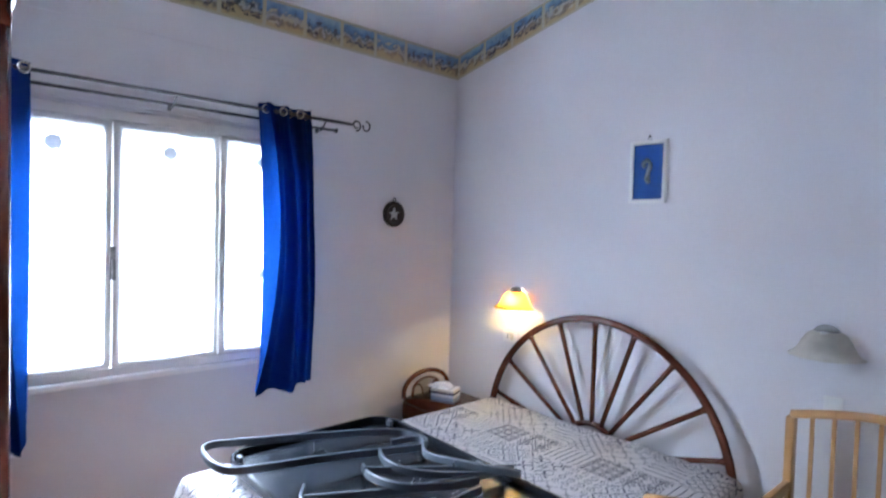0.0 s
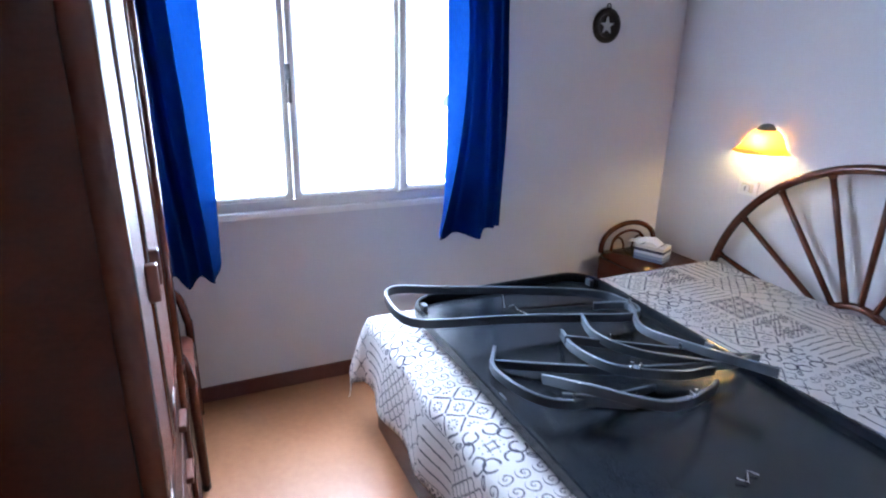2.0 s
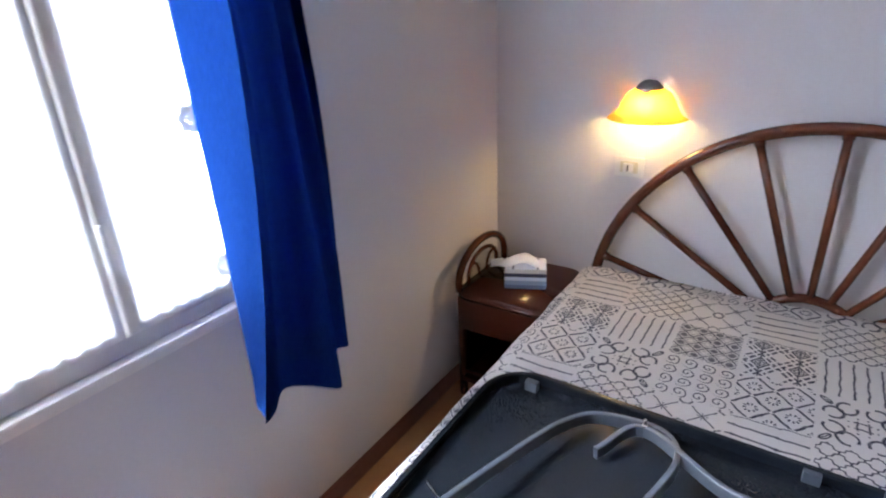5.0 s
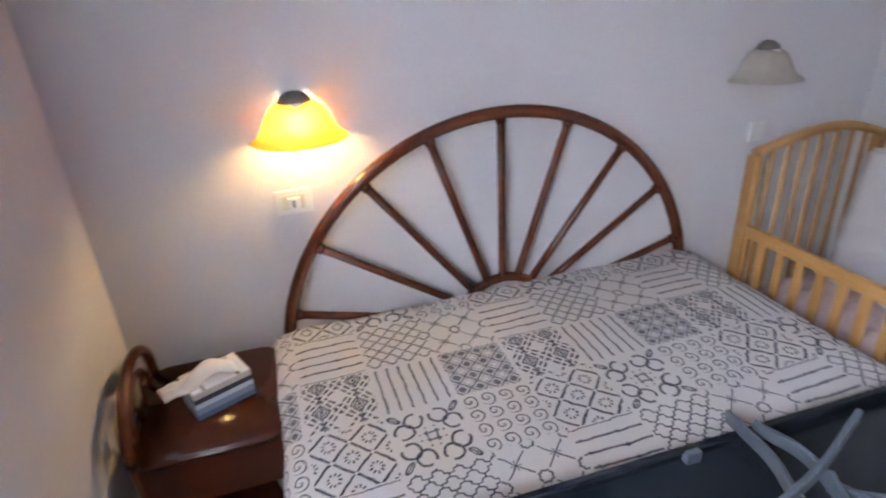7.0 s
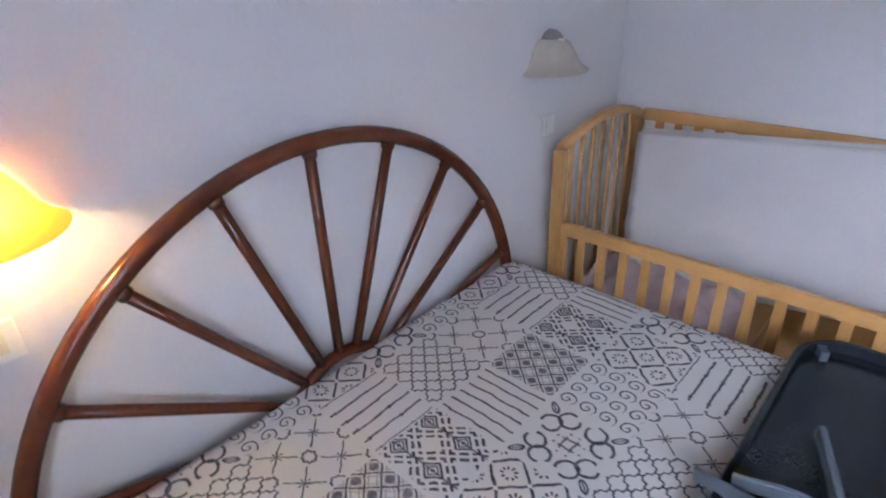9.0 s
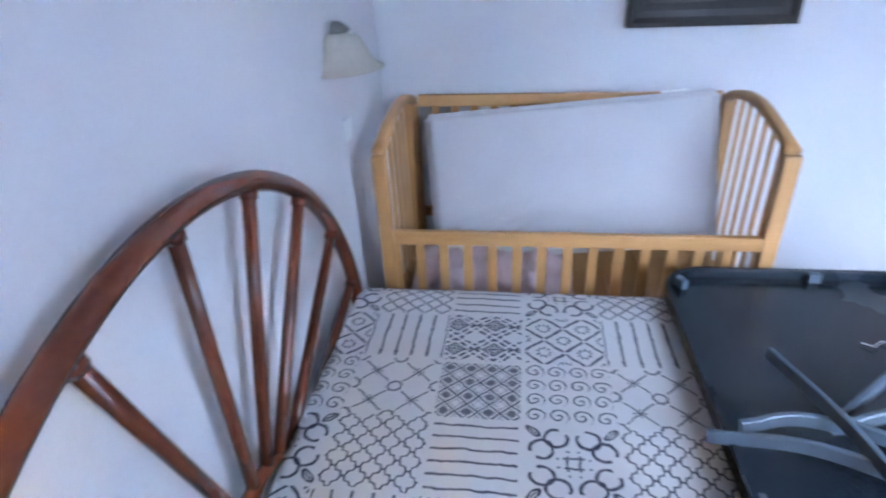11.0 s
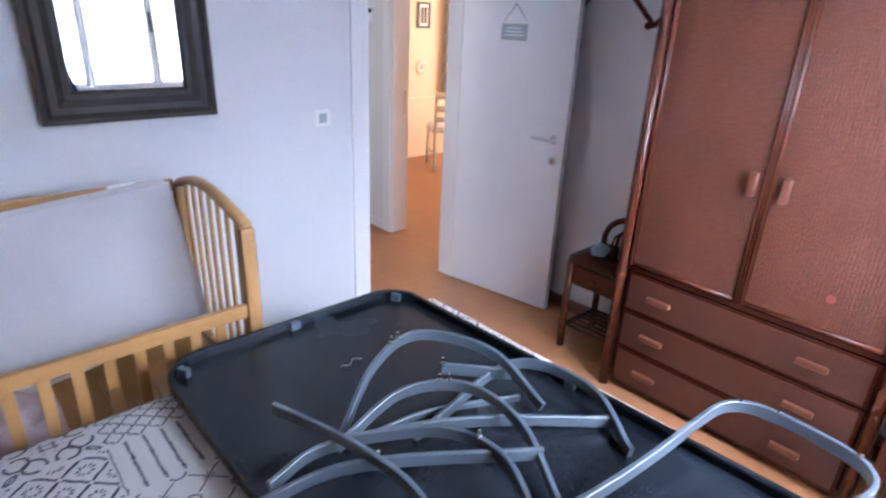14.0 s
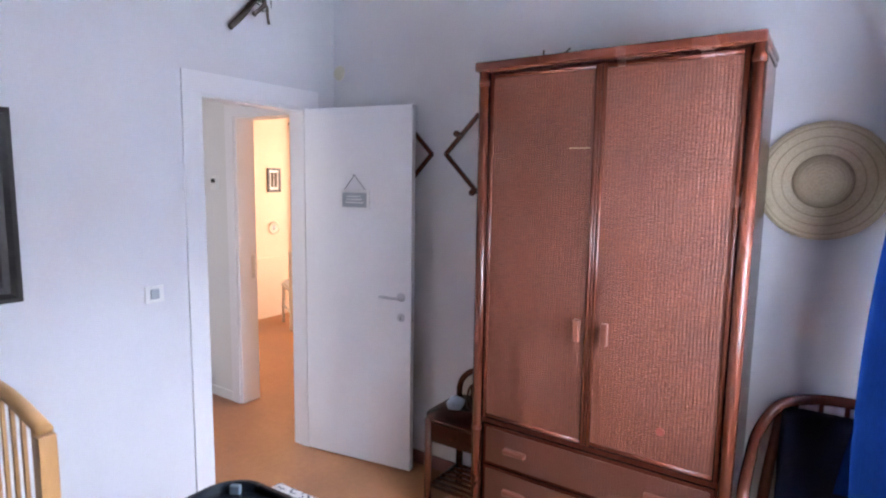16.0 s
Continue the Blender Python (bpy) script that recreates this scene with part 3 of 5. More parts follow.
block(3.0, 3.17, -6.75, -3.50, 0, 2.7, 0, _w)
setting("wall_far_room", _w, PEACH, "peach painted walls of the room beyond the hall", "wall")
setting("ceiling_far_room", block(3.0, 6.1, -6.75, -3.40, 2.7, 2.8), CEIL, "white ceiling of the room beyond the hall", "ceiling")
setting("wall_dado", block(5.915, 5.93, -6.6, -3.40, 0.0, 0.72, 0.003), PEACH, "slightly proud peach plaster dado", "wall")

# skirting
setting("baseboard_west", block(0.0, 0.014, SOUTH, -0.0, 0.0, 0.078, 0.004), SKIRT, "dark red-brown glazed skirting along the window wall", "baseboard")
setting("baseboard_north", skewed(block(0.014, EAST, -0.014, 0.0, 0.0, 0.078, 0.004)), SKIRT, "dark red-brown glazed skirting behind the bed", "baseboard")
setting("baseboard_south", block(0.014, EAST, SOUTH, SOUTH + 0.014, 0.0, 0.078, 0.004), SKIRT, "dark red-brown glazed skirting behind the wardrobe", "baseboard")
setting("baseboard_hall", block(4.06, 4.75, -3.25, -3.238, 0.0, 0.07, 0.003), HALL, "low white hall skirting", "baseboard")

# seaside frieze under the ceiling
_b = bmesh.new()
_uv = _b.loops.layers.uv.new("UVMap")


def frieze_strip(a, b, za, zb, high, along0):
    va = [_b.verts.new((*a, za)), _b.verts.new((*b, zb)), _b.verts.new((*b, zb + high)), _b.verts.new((*a, za + high))]
    f = _b.faces.new(va)
    length = math.hypot(b[0] - a[0], b[1] - a[1])
    for loop, (s, h) in zip(f.loops, ((along0, 0), (along0 + length, 0), (along0 + length, 1), (along0, 1))):
        loop[_uv].uv = (s, h)


frieze_strip((0.003, SOUTH), (0.003, 0.0), 2.805, 2.805, 0.178, 0.0)
frieze_strip((0.003, -0.003), (EAST, SKEW * EAST - 0.003), 2.806, 2.806 + RISE * EAST, 0.178, -SOUTH)
setting("wallpaper_border", _b, FRIEZE, "paper frieze of small seaside pictures in cream frames", "border")

# shutter box over the window
setting("shutter_box", block(0.0, 0.022, -2.98, -1.06, 2.24, 2.62, 0.008), WALL, "white painted shutter box cover above the window", "trim")


# ---- window ----
def build_window():
    win = tagged(thing("window_1", "white wooden three-part window with sheer voile panels", "window", (0, -2.02, 0)), kind="structure")
    y0, y1, z0, z1 = -0.775, 0.775, 0.925, 2.22
    bm = block(-0.07, 0.012, y0, y0 + 0.045, z0, z1, 0.004)
    block(-0.07, 0.012, y1 - 0.045, y1, z0, z1, 0.004, bm)
    block(-0.07, 0.012, y0 + 0.045, y1 - 0.045, z1 - 0.05, z1, 0.004, bm)
    block(-0.07, 0.012, y0 + 0.045, y1 - 0.045, z0, z0 + 0.04, 0.004, bm)
    part("window_frame", bm, WINW, win)
    part("window_sill", block(-0.24, 0.045, y0 - 0.02, y1 + 0.02, z0 - 0.03, z0, 0.008), WINW, win)
    edges = (y0 + 0.045, -0.250, 0.262, y1 - 0.045)
    for n in range(3):
        a, b = edges[n] + 0.004, edges[n + 1] - 0.004
        low, high, s = z0 + 0.046, z1 - 0.056, 0.036
        bm = block(-0.05, 0.026, a, a + s, low, high, 0.006)
        block(-0.05, 0.026, b - s, b, low, high, 0.006, bm)
        block(-0.05, 0.026, a + s, b - s, high - s, high, 0.006, bm)
        block(-0.05, 0.026, a + s, b - s, low, low + s, 0.006, bm)
        leaf = part("casement", bm, WINW, win)
        pane = part("pane", block(-0.030, -0.025, a + s - 0.004, b - s + 0.004, low + s - 0.004, high - s + 0.004), PANE, leaf)
        pane.visible_shadow = False
        # gathered voile over the pane
        ha, hb, rows, cols = a + s - 0.016, b - s + 0.016, 24, 60
        vb = bmesh.new()
        grid = []
        for r in range(rows + 1):
            z = high - 0.022 + (low + 0.016 - high + 0.022) * r / rows
            line = []
            for c in range(cols + 1):
                k = c / cols
                wave = 0.0016 * math.sin(k * 70 + n) + 0.0008 * math.sin(k * 173 + r * 0.2)
                dip = 0.004 * math.sin(k * 40 + 2 * n) if r in (0, rows) else 0
                line.append(vb.verts.new((0.030 + wave, ha + (hb - ha) * k, z + dip)))
            grid.append(line)
        for r in range(rows):
            for c in range(cols):
                vb.faces.new((grid[r][c], grid[r][c + 1], grid[r + 1][c + 1], grid[r + 1][c]))
        part("voile_panel", vb, SHEER, leaf, "sheer white voile panel", True)
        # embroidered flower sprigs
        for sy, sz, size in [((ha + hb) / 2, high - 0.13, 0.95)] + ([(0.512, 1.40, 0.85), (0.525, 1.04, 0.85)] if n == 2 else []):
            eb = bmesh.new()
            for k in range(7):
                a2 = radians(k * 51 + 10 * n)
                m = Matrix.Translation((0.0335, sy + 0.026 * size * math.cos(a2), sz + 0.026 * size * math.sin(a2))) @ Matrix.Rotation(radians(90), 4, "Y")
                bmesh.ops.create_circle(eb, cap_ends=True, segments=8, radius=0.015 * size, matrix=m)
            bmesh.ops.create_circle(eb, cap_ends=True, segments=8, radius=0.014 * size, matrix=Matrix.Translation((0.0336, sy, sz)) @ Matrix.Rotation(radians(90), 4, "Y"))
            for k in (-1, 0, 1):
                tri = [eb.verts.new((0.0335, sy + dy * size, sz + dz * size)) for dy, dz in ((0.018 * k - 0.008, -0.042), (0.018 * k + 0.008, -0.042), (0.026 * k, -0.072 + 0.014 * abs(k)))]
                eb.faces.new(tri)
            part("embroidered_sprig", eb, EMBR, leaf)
        rod = sweep([(0.034, ha - 0.005, high - 0.026), (0.034, hb + 0.005, high - 0.026)], round_section(0.003, 6))
        part("voile_rod", rod, WHITEP, leaf)
    # bolt handle on the meeting stile and hinges
    bm = block(0.026, 0.034, -0.262, -0.238, 1.40, 1.56, 0.003)
    block(0.034, 0.060, -0.256, -0.244, 1.47, 1.485, 0.003, bm)
    block(0.052, 0.064, -0.258, -0.242, 1.40, 1.50, 0.004, bm)
    part("handle", bm, SILVER, win, "worn metal window handle")
    for z in (1.13, 2.02):
        part("hinge", sweep([(0.034, 0.262, z), (0.034, 0.262, z + 0.10)], round_section(0.007, 8), (1, 0, 0)), WHITEP, win)


build_window()


def curtain(name, lead, crest, trail, hem, label):
    """A hanging eyelet curtain: its window-side flap folds out from the wall to a crest, the rest falls in pleats.
    lead, crest, trail: (x, y) at the rod, half way down and at the hem."""
    base_y = (lead[0][1] + trail[0][1]) / 2
    ob = thing(name, label, "curtain", (0, base_y, 0), 0, "bedroom curtains")

    def at(three, t):
        a, b, c = (Vector(p) for p in three)
        return a * (1 - t) * (1 - 2 * t) + b * 4 * t * (1 - t) + c * t * (2 * t - 1)

    rows, bm, grid = 34, bmesh.new(), []
    for r in range(rows + 1):
        t = r / rows
        e, c, f = at(lead, t), at(crest, t), at(trail, t)
        run = f - c
        deep = 0.75 + 0.5 * t
        knots = [e, e.lerp(c, 0.55) + Vector((0, 0.010 * math.sin(4 * t + 1) * (1 if run.y > 0 else -1))), e.lerp(c, 0.93), c]
        for share, out in ((0.10, -0.022), (0.24, -0.070), (0.34, -0.050), (0.44, -0.004), (0.56, -0.046), (0.66, -0.058), (0.78, -0.008), (0.90, -0.036), (1.0, 0.0)):
            wander = 0.020 * math.sin(9 * share + 2.6 * t) * t
            knots.append(c + run * (share + wander) + Vector((out * deep + 0.11 * t * t * math.sin(math.pi * share) + 0.006 * math.sin(11 * t + 7 * share), 0)))
        line = []
        for n, p in enumerate(smooth_line([(k.x, k.y, 0) for k in knots], 7)):
            z = 2.355 + (hem - 2.355) * t + 0.010 * math.sin(0.21 * n) * t
            line.append(bm.verts.new((max(p.x, 0.052), p.y - base_y, z)))
        grid.append(line)
    for a, b in zip(grid, grid[1:]):
        for k in range(len(a) - 1):
            bm.faces.new((a[k], a[k + 1], b[k + 1], b[k]))
    bmesh.ops.solidify(bm, geom=bm.faces[:], thickness=0.003)
    part("cloth", bm, BLUE, ob, "", True)
    for k in range(6):
        y = lead[0][1] + (trail[0][1] - lead[0][1]) * (k + 0.5) / 6 - base_y
        pts = [(0.13 + 0.02 * (-1) ** k, y + 0.021 * math.cos(a), 2.318 + 0.021 * math.sin(a)) for a in [2 * math.pi * j / 16 for j in range(16)]]
        part("grommet", sweep(pts, round_section(0.0045, 6), (1, 0, 0), True), STEEL, ob, "metal eyelet ring", True)
    return ob


curtain("curtain", ((0.10, -1.587), (0.085, -1.538), (0.215, -1.61)), ((0.165, -1.555), (0.215, -1.495), (0.314, -1.665)), ((0.13, -1.282), (0.165, -1.252), (0.203, -1.275)), 0.80, "royal blue eyelet curtain hanging beside the window near the bed")
curtain("curtain", ((0.085, -2.60), (0.10, -2.60), (0.15, -2.616)), ((0.19, -2.73), (0.345, -2.705), (0.365, -2.655)), ((0.12, -2.95), (0.15, -2.92), (0.20, -2.86)), 0.745, "royal blue eyelet curtain hanging beside the window near the armchair")


def build_rods():
    rod = thing("curtain_rod", "double black wrought iron curtain rod with scroll ends", "curtain rod", (0, 0, 0))
    part("pole", sweep([(0.13, -3.06, 2.318), (0.13, -1.0, 2.318)], round_section(0.009, 10)), IRON, rod, "", True)
    part("pole", sweep([(0.075, -3.06, 2.275), (0.075, -1.08, 2.275)], round_section(0.0075, 10)), IRON, rod, "", True)
    part("pole_cap", block(0.063, 0.087, -1.082, -1.07, 2.262, 2.288, 0.003), IRON, rod)
    scroll = []
    for k in range(30):
        a = k / 29
        ang = radians(-90 + 400 * a)
        r = 0.034 * (1 - 0.55 * a)
        scroll.append((0.13, -0.965 + r * math.cos(ang), 2.318 + 0.034 - 0.034 + r * math.sin(ang)))
    part("finial", sweep(scroll, round_section(0.0055, 6), (1, 0, 0)), IRON, rod, "", True)
    back = [(0.13, y + 0.07, 2 * 2.318 - z) for _, y, z in scroll][:22]
    part("finial", sweep(back, round_section(0.0055, 6), (1, 0, 0)), IRON, rod, "", True)
    for y in (-3.0, -2.02, -1.18):
        bm = sweep([(0.0, y, 2.27), (0.075, y, 2.262), (0.13, y, 2.305)], round_section(0.005, 8), (0, 1, 0))
        block(0.022, 0.026, y - 0.009, y + 0.009, 2.252, 2.284, 0.001, bm)
        part("bracket", bm, IRON, rod)


build_rods()


# ---- doorway ----
def build_doorway():
    door = tagged(thing("door_1", "plain white door standing open into the room, with chrome lever handle", "door", (EAST, -3.07, 0)), kind="structure")
    bm = block(-0.012, 0.0, 0.685, 0.777, 0, 2.075, 0.003)
    block(-0.012, 0.0, -0.09, 0.0, 0, 2.075, 0.003, bm)
    block(-0.012, 0.0, -0.09, 0.777, 2.075, 2.175, 0.003, bm)
    part("casing", bm, LACQ, door)
    bm = block(0.0, 0.12, 0.667, 0.685, 0, 2.057)
    block(0.0, 0.12, 0.0, 0.016, 0, 2.057, 0, bm)
    block(0.0, 0.12, 0.0, 0.685, 2.057, 2.075, 0, bm)
    part("jamb_lining", bm, LACQ, door)
    turn = pose(-0.006, 0.0, 0, 0, 0, 190)
    leaf = part("door_leaf", turned(block(0.0, 0.705, -0.02, 0.022, 0.008, 2.068, 0.003), turn), LACQ, door)
    # lever handle and lock, near the free edge, on the face that looks into the room
    def lever(side):
        y = -0.02 if side < 0 else 0.022
        rose = turned(lathe([(0, 0), (0.024, 0), (0.026, 0.004), (0.022, 0.009), (0.009, 0.010), (0.009, 0.045), (0, 0.045)], steps=20), Matrix.Translation((0.645, y, 1.02)) @ Matrix.Rotation(radians(90 if side < 0 else -90), 4, "X"))
        arm = sweep(smooth_line([(0.645, y + side * 0.045, 1.02), (0.60, y + side * 0.048, 1.02), (0.53, y + side * 0.046, 1.022)], 5), round_section(0.0085, 8), (0, 0, 1))
        part("lever_handle", turned(joined(rose, arm), turn), CHROME, leaf, "brushed chrome lever handle", True)
        lock = turned(lathe([(0, 0), (0.022, 0), (0.024, 0.004), (0.020, 0.008), (0, 0.008)], steps=20), Matrix.Translation((0.645, y, 0.905)) @ Matrix.Rotation(radians(90 if side < 0 else -90), 4, "X"))
        part("lock_rose", turned(lock, turn), CHROME, leaf, "", True)
        part("keyhole", turned(block(0.6425, 0.6475, y + side * 0.0082 - 0.0005, y + side * 0.0082 + 0.0005, 0.895, 0.913), turn), BLACKP, leaf)

    lever(-1)
    part("lock_plate", turned(block(0.7045, 0.7065, -0.008, 0.010, 0.88, 1.10, 0.0), turn), CHROME, leaf)
    for z in (0.25, 1.75):
        part("hinge", sweep([(-0.010, 0.012, z), (-0.010, 0.012, z + 0.09)], round_section(0.007, 8), (1, 0, 0)), CHROME, door)
    # hanging sign
    sign = thing("door_sign", "small grey sign in a white frame hanging on the open door", "sign", (EAST, -3.07, 0))
    put = lambda bm: turned(bm, turn)  # noqa: E731
    x, y = 0.345, -0.02
    part("sign_frame", put(block(x - 0.098, x + 0.098, y - 0.008, y - 0.0005, 1.495, 1.61, 0.002)), WHITEP, sign)
    part("sign_card", put(block(x - 0.080, x + 0.080, y - 0.0095, y - 0.0082, 1.511, 1.594)), GREYSIGN, sign)
    for k in range(3):
        part("lettering", put(block(x - 0.06 + 0.006 * k, x + 0.06 - 0.01 * k, y - 0.0105, y - 0.0097, 1.535 + 0.017 * k, 1.541 + 0.017 * k)), WHITEP, sign)
    for s in (-1, 1):
        part("string", put(sweep([(x + s * 0.07, y - 0.004, 1.608), (x, y - 0.006, 1.69)], round_section(0.0018, 5), (0, 1, 0))), DARKFR, sign)
    part("nail", put(sweep([(x, y + 0.001, 1.69), (x, y - 0.016, 1.692)], round_section(0.004, 6))), STEEL, sign)
    # second doorway, seen through the first
    far = tagged(thing("door_2", "white door frame between the hall and the peach room", "door", (3.97, -3.25, 0)), kind="structure")
    bm = block(0.0, 0.085, 0.0, 0.014, 0, 2.09, 0.003)
    block(-0.80, -0.72, 0.0, 0.014, 0, 2.09, 0.003, bm)
    block(-0.80, 0.085, 0.0, 0.014, 2.09, 2.17, 0.003, bm)
    part("casing", bm, LACQ, far)
    bm = block(-0.02, 0.0, -0.15, 0.0, 0, 2.075)
    block(-0.72, -0.70, -0.15, 0.0, 0, 2.075, 0, bm)
    block(-0.72, 0.0, -0.15, 0.0, 2.075, 2.09, 0, bm)
    part("jamb_lining", bm, LACQ, far)
    part("strike_plate", block(-0.0225, -0.0205, -0.13, -0.105, 0.93, 1.10), CHROME, far)


build_doorway()

# ---- bed ----
HX, HZ, HR = 1.293, 0.395, 0.797


def build_bed():
    bed = thing("bed", "double bed with a dark rattan sunburst headboard against the wall", "bed", (1.29, -1.06, 0))
    ox, oy = 1.29, -1.06
    at = lambda bm: turned(bm, Matrix.Translation((-ox, -oy, 0)))  # noqa: E731
    x0, x1, y0, y1 = 0.50, 2.085, -2.02, -0.10
    for a, b, c, d, n in ((x0, x0 + 0.03, y0, y1, "side_rail"), (x1 - 0.03, x1, y0, y1, "side_rail"), (x0 + 0.03, x1 - 0.03, y0 - 0.032, y0 - 0.002, "foot_rail"), (x0 + 0.03, x1 - 0.03, y1 - 0.03, y1, "head_rail")):
        part(n, at(block(a, b, c, d, 0.012 if n == "foot_rail" else 0.10, 0.30, 0.006)), MAHOG, bed)
    for lx in (x0 + 0.05, x1 - 0.05):
        for ly in (y0 + 0.05, y1 - 0.05):
            part("leg", at(block(lx - 0.03, lx + 0.03, ly - 0.03, ly + 0.03, 0, 0.10, 0.004)), MAHOG, bed)
    for k in range(9):
        y = y0 + 0.15 + k * 0.2
        part("slat", at(block(x0 + 0.03, x1 - 0.03, y, y + 0.07, 0.24, 0.26)), BEECH, bed)
    head = part("headboard_arc", at(sweep([(HX + HR * math.cos(a), -0.05, HZ + HR * math.sin(a)) for a in [math.pi * k / 48 for k in range(49)]], round_section(0.022, 12), (0, 1, 0))), RATTAN, bed, "glossy dark rattan hoop", True)
    part("hub", at(sweep([(HX + 0.185 * math.cos(a), -0.05, HZ + 0.185 * math.sin(a)) for a in [math.pi * k / 24 for k in range(25)]], round_section(0.018, 10), (0, 1, 0))), RATTAN, head, "", True)
    for k in range(-4, 5):
        a = radians(90 + 18.7 * k)
        c, s = math.cos(a), math.sin(a)
        spoke = sweep([(HX + r * c, -0.05, HZ + r * s) for r in (0.175, 0.35, 0.55, HR - 0.01)], round_section(0.0145, 10), (0, 1, 0))
        part("spoke", at(spoke), RATTAN, head, "", True)
        wrap = sweep([(HX + r * c, -0.05, HZ + r * s) for r in (HR - 0.034, HR - 0.012)], round_section(0.0185, 10), (0, 1, 0))
        part("binding", at(wrap), RATTAN, head, "", True)
    for s in (-1, 1):
        x = HX + s * HR
        part("post", at(sweep([(x, -0.05, 0.0), (x, -0.05, HZ + 0.002)], round_section(0.022, 12), (0, 1, 0))), RATTAN, head, "", True)
    part("crossbar", at(sweep([(HX - HR, -0.05, 0.33), (HX + HR, -0.05, 0.33)], round_section(0.016, 10))), RATTAN, head, "", True)
    mat = thing("mattress", "thick double mattress under the patchwork spread", "mattress", (1.29, -1.06, 0.26))
    part("pad", block(-0.785, 0.785, -0.955, 0.955, 0.0, 0.265, 0.05, None, 3), MATTR, mat, "", True)


build_bed()


def build_spread():
    """Quilted spread: flat on the mattress, rounded over its edge, hanging on three sides with soft folds."""
    x0, x1, y0, y1, top, drop, r = 0.485, 2.095, -2.035, -0.095, 0.548, 0.33, 0.045
    bm = bmesh.new()
    uv = bm.loops.layers.uv.new("UVMap")
    step = 0.02
    us = [x0 - drop + step * k for k in range(int((x1 - x0 + 2 * drop) / step) + 2)]
    vs = [y0 - drop + step * k for k in range(int((y1 - y0 + drop + 0.02) / step) + 2)]
    grid = {}
    for i, u in enumerate(us):
        for j, v in enumerate(vs):
            du = (u - x0) if u < x0 else (u - x1) if u > x1 else 0.0
            dv = (v - y0) if v < y0 else 0.0
            over = math.hypot(du, dv)
            bx, by = min(max(u, x0), x1), max(v, y0)
            puff = 0.006 * noise.noise((u * 6, v * 6, 0)) + 0.003 * noise.noise((u * 22, v * 22, 3))
            if over < 1e-6:
                edge = min(u - x0, x1 - u, v - y0)
                sag = -0.010 * max(0.0, 1 - edge / 0.06) ** 2
                co = Vector((u, v, top + puff + sag))
            else:
                nx, ny = du / over, dv / over
                ang = min(over / r, math.pi / 2)
                out, down = r * math.sin(ang) * 0.8, r * (1 - math.cos(ang)) + max(0.0, over - r * math.pi / 2)
                along = u if abs(dv) > abs(du) else v
                flare = (0.018 * math.sin(along * 17 + 1.3) + 0.020 * noise.noise((along * 4, 2.0, over * 3)) + 0.03) * min(1.0, over / drop)
                both = min(abs(du), abs(dv)) / drop
                flare += 0.10 * both
                co = Vector((bx + nx * (out + flare), by + ny * (out + flare), top - 0.010 - down + puff * 0.5))
                co.z = max(co.z, 0.02)
            grid[i, j] = (bm.verts.new(co), (u, -v))
    for i in range(len(us) - 1):
        for j in range(len(vs) - 1):
            four = [grid[i, j], grid[i + 1, j], grid[i + 1, j + 1], grid[i, j + 1]]
            f = bm.faces.new([k[0] for k in four])
            for loop, (_, w) in zip(f.loops, four):
                loop[uv].uv = w
    bmesh.ops.solidify(bm, geom=bm.faces[:], thickness=-0.006)
    spread = part("bedspread", bm, SPREAD, None, "", True)
    tagged(spread, "white quilted bedspread with a navy patchwork print draped over the bed", "bedspread")


build_spread()


# ---- dismantled table on the bed ----
TX0, TX1, TY0, TY1, TZ = 0.555, 2.19, -1.925, -1.012, 0.578


def build_table():
    top = thing("upturned_table", "dark grey metal table without legs lying upside down on the bed", "table", (1.36, -1.47, TZ))
    top.matrix_world = pose(1.36, -1.47, TZ, 0, 1.3, 0)
    ox, oy = 1.36, -1.47
    ring = [(x - ox, y - oy) for x, y in rounded_outline(TX0, TX1, TY0, TY1, 0.13, 8)]
    part("panel", slab([(x * 0.992, y * 0.988) for x, y in ring], 0.004, 0.010), SLATE, top)
    part("rim", sweep([(x, y, 0.021) for x, y in ring], [(-0.005, -0.021), (0.005, -0.021), (0.006, 0.016), (0.003, 0.021), (-0.010, 0.021), (-0.012, 0.014), (-0.005, 0.010)], (0, 0, 1), True), SLATE, top, "folded metal rim")
    for x, y in ((0.66, -1.05), (1.33, -1.027), (2.12, -1.065), (2.125, -1.87), (0.64, -1.88), (1.33, -1.915), (2.17, -1.46)):
        clip = block(-0.018, 0.018, -0.010, 0.010, 0.010, 0.040, 0.003)
        part("rim_clip", turned(clip, pose(x - ox, y - oy, 0, 0, 0, 90 if x > 2.15 else 25 if x > 2 else 0)), BAR, top)
    for pts in (((0.60, -1.485), (0.755, -1.565), (0.735, -1.505), (0.785, -1.52), (0.875, -1.492)), ((1.86, -1.45), (1.84, -1.47), (1.87, -1.50), (1.85, -1.52))):
        wire = sweep([(x - ox, y - oy, 0.016 + 0.004 * (k % 2)) for k, (x, y) in enumerate(pts)], round_section(0.0025, 6))
        part("spring_wire", wire, STEEL, top)


build_table()


def crisp(ob):
    """Keep the long edges of a flat bar sharp."""
    ob.data.set_sharp_from_angle(angle=radians(28))
    return ob


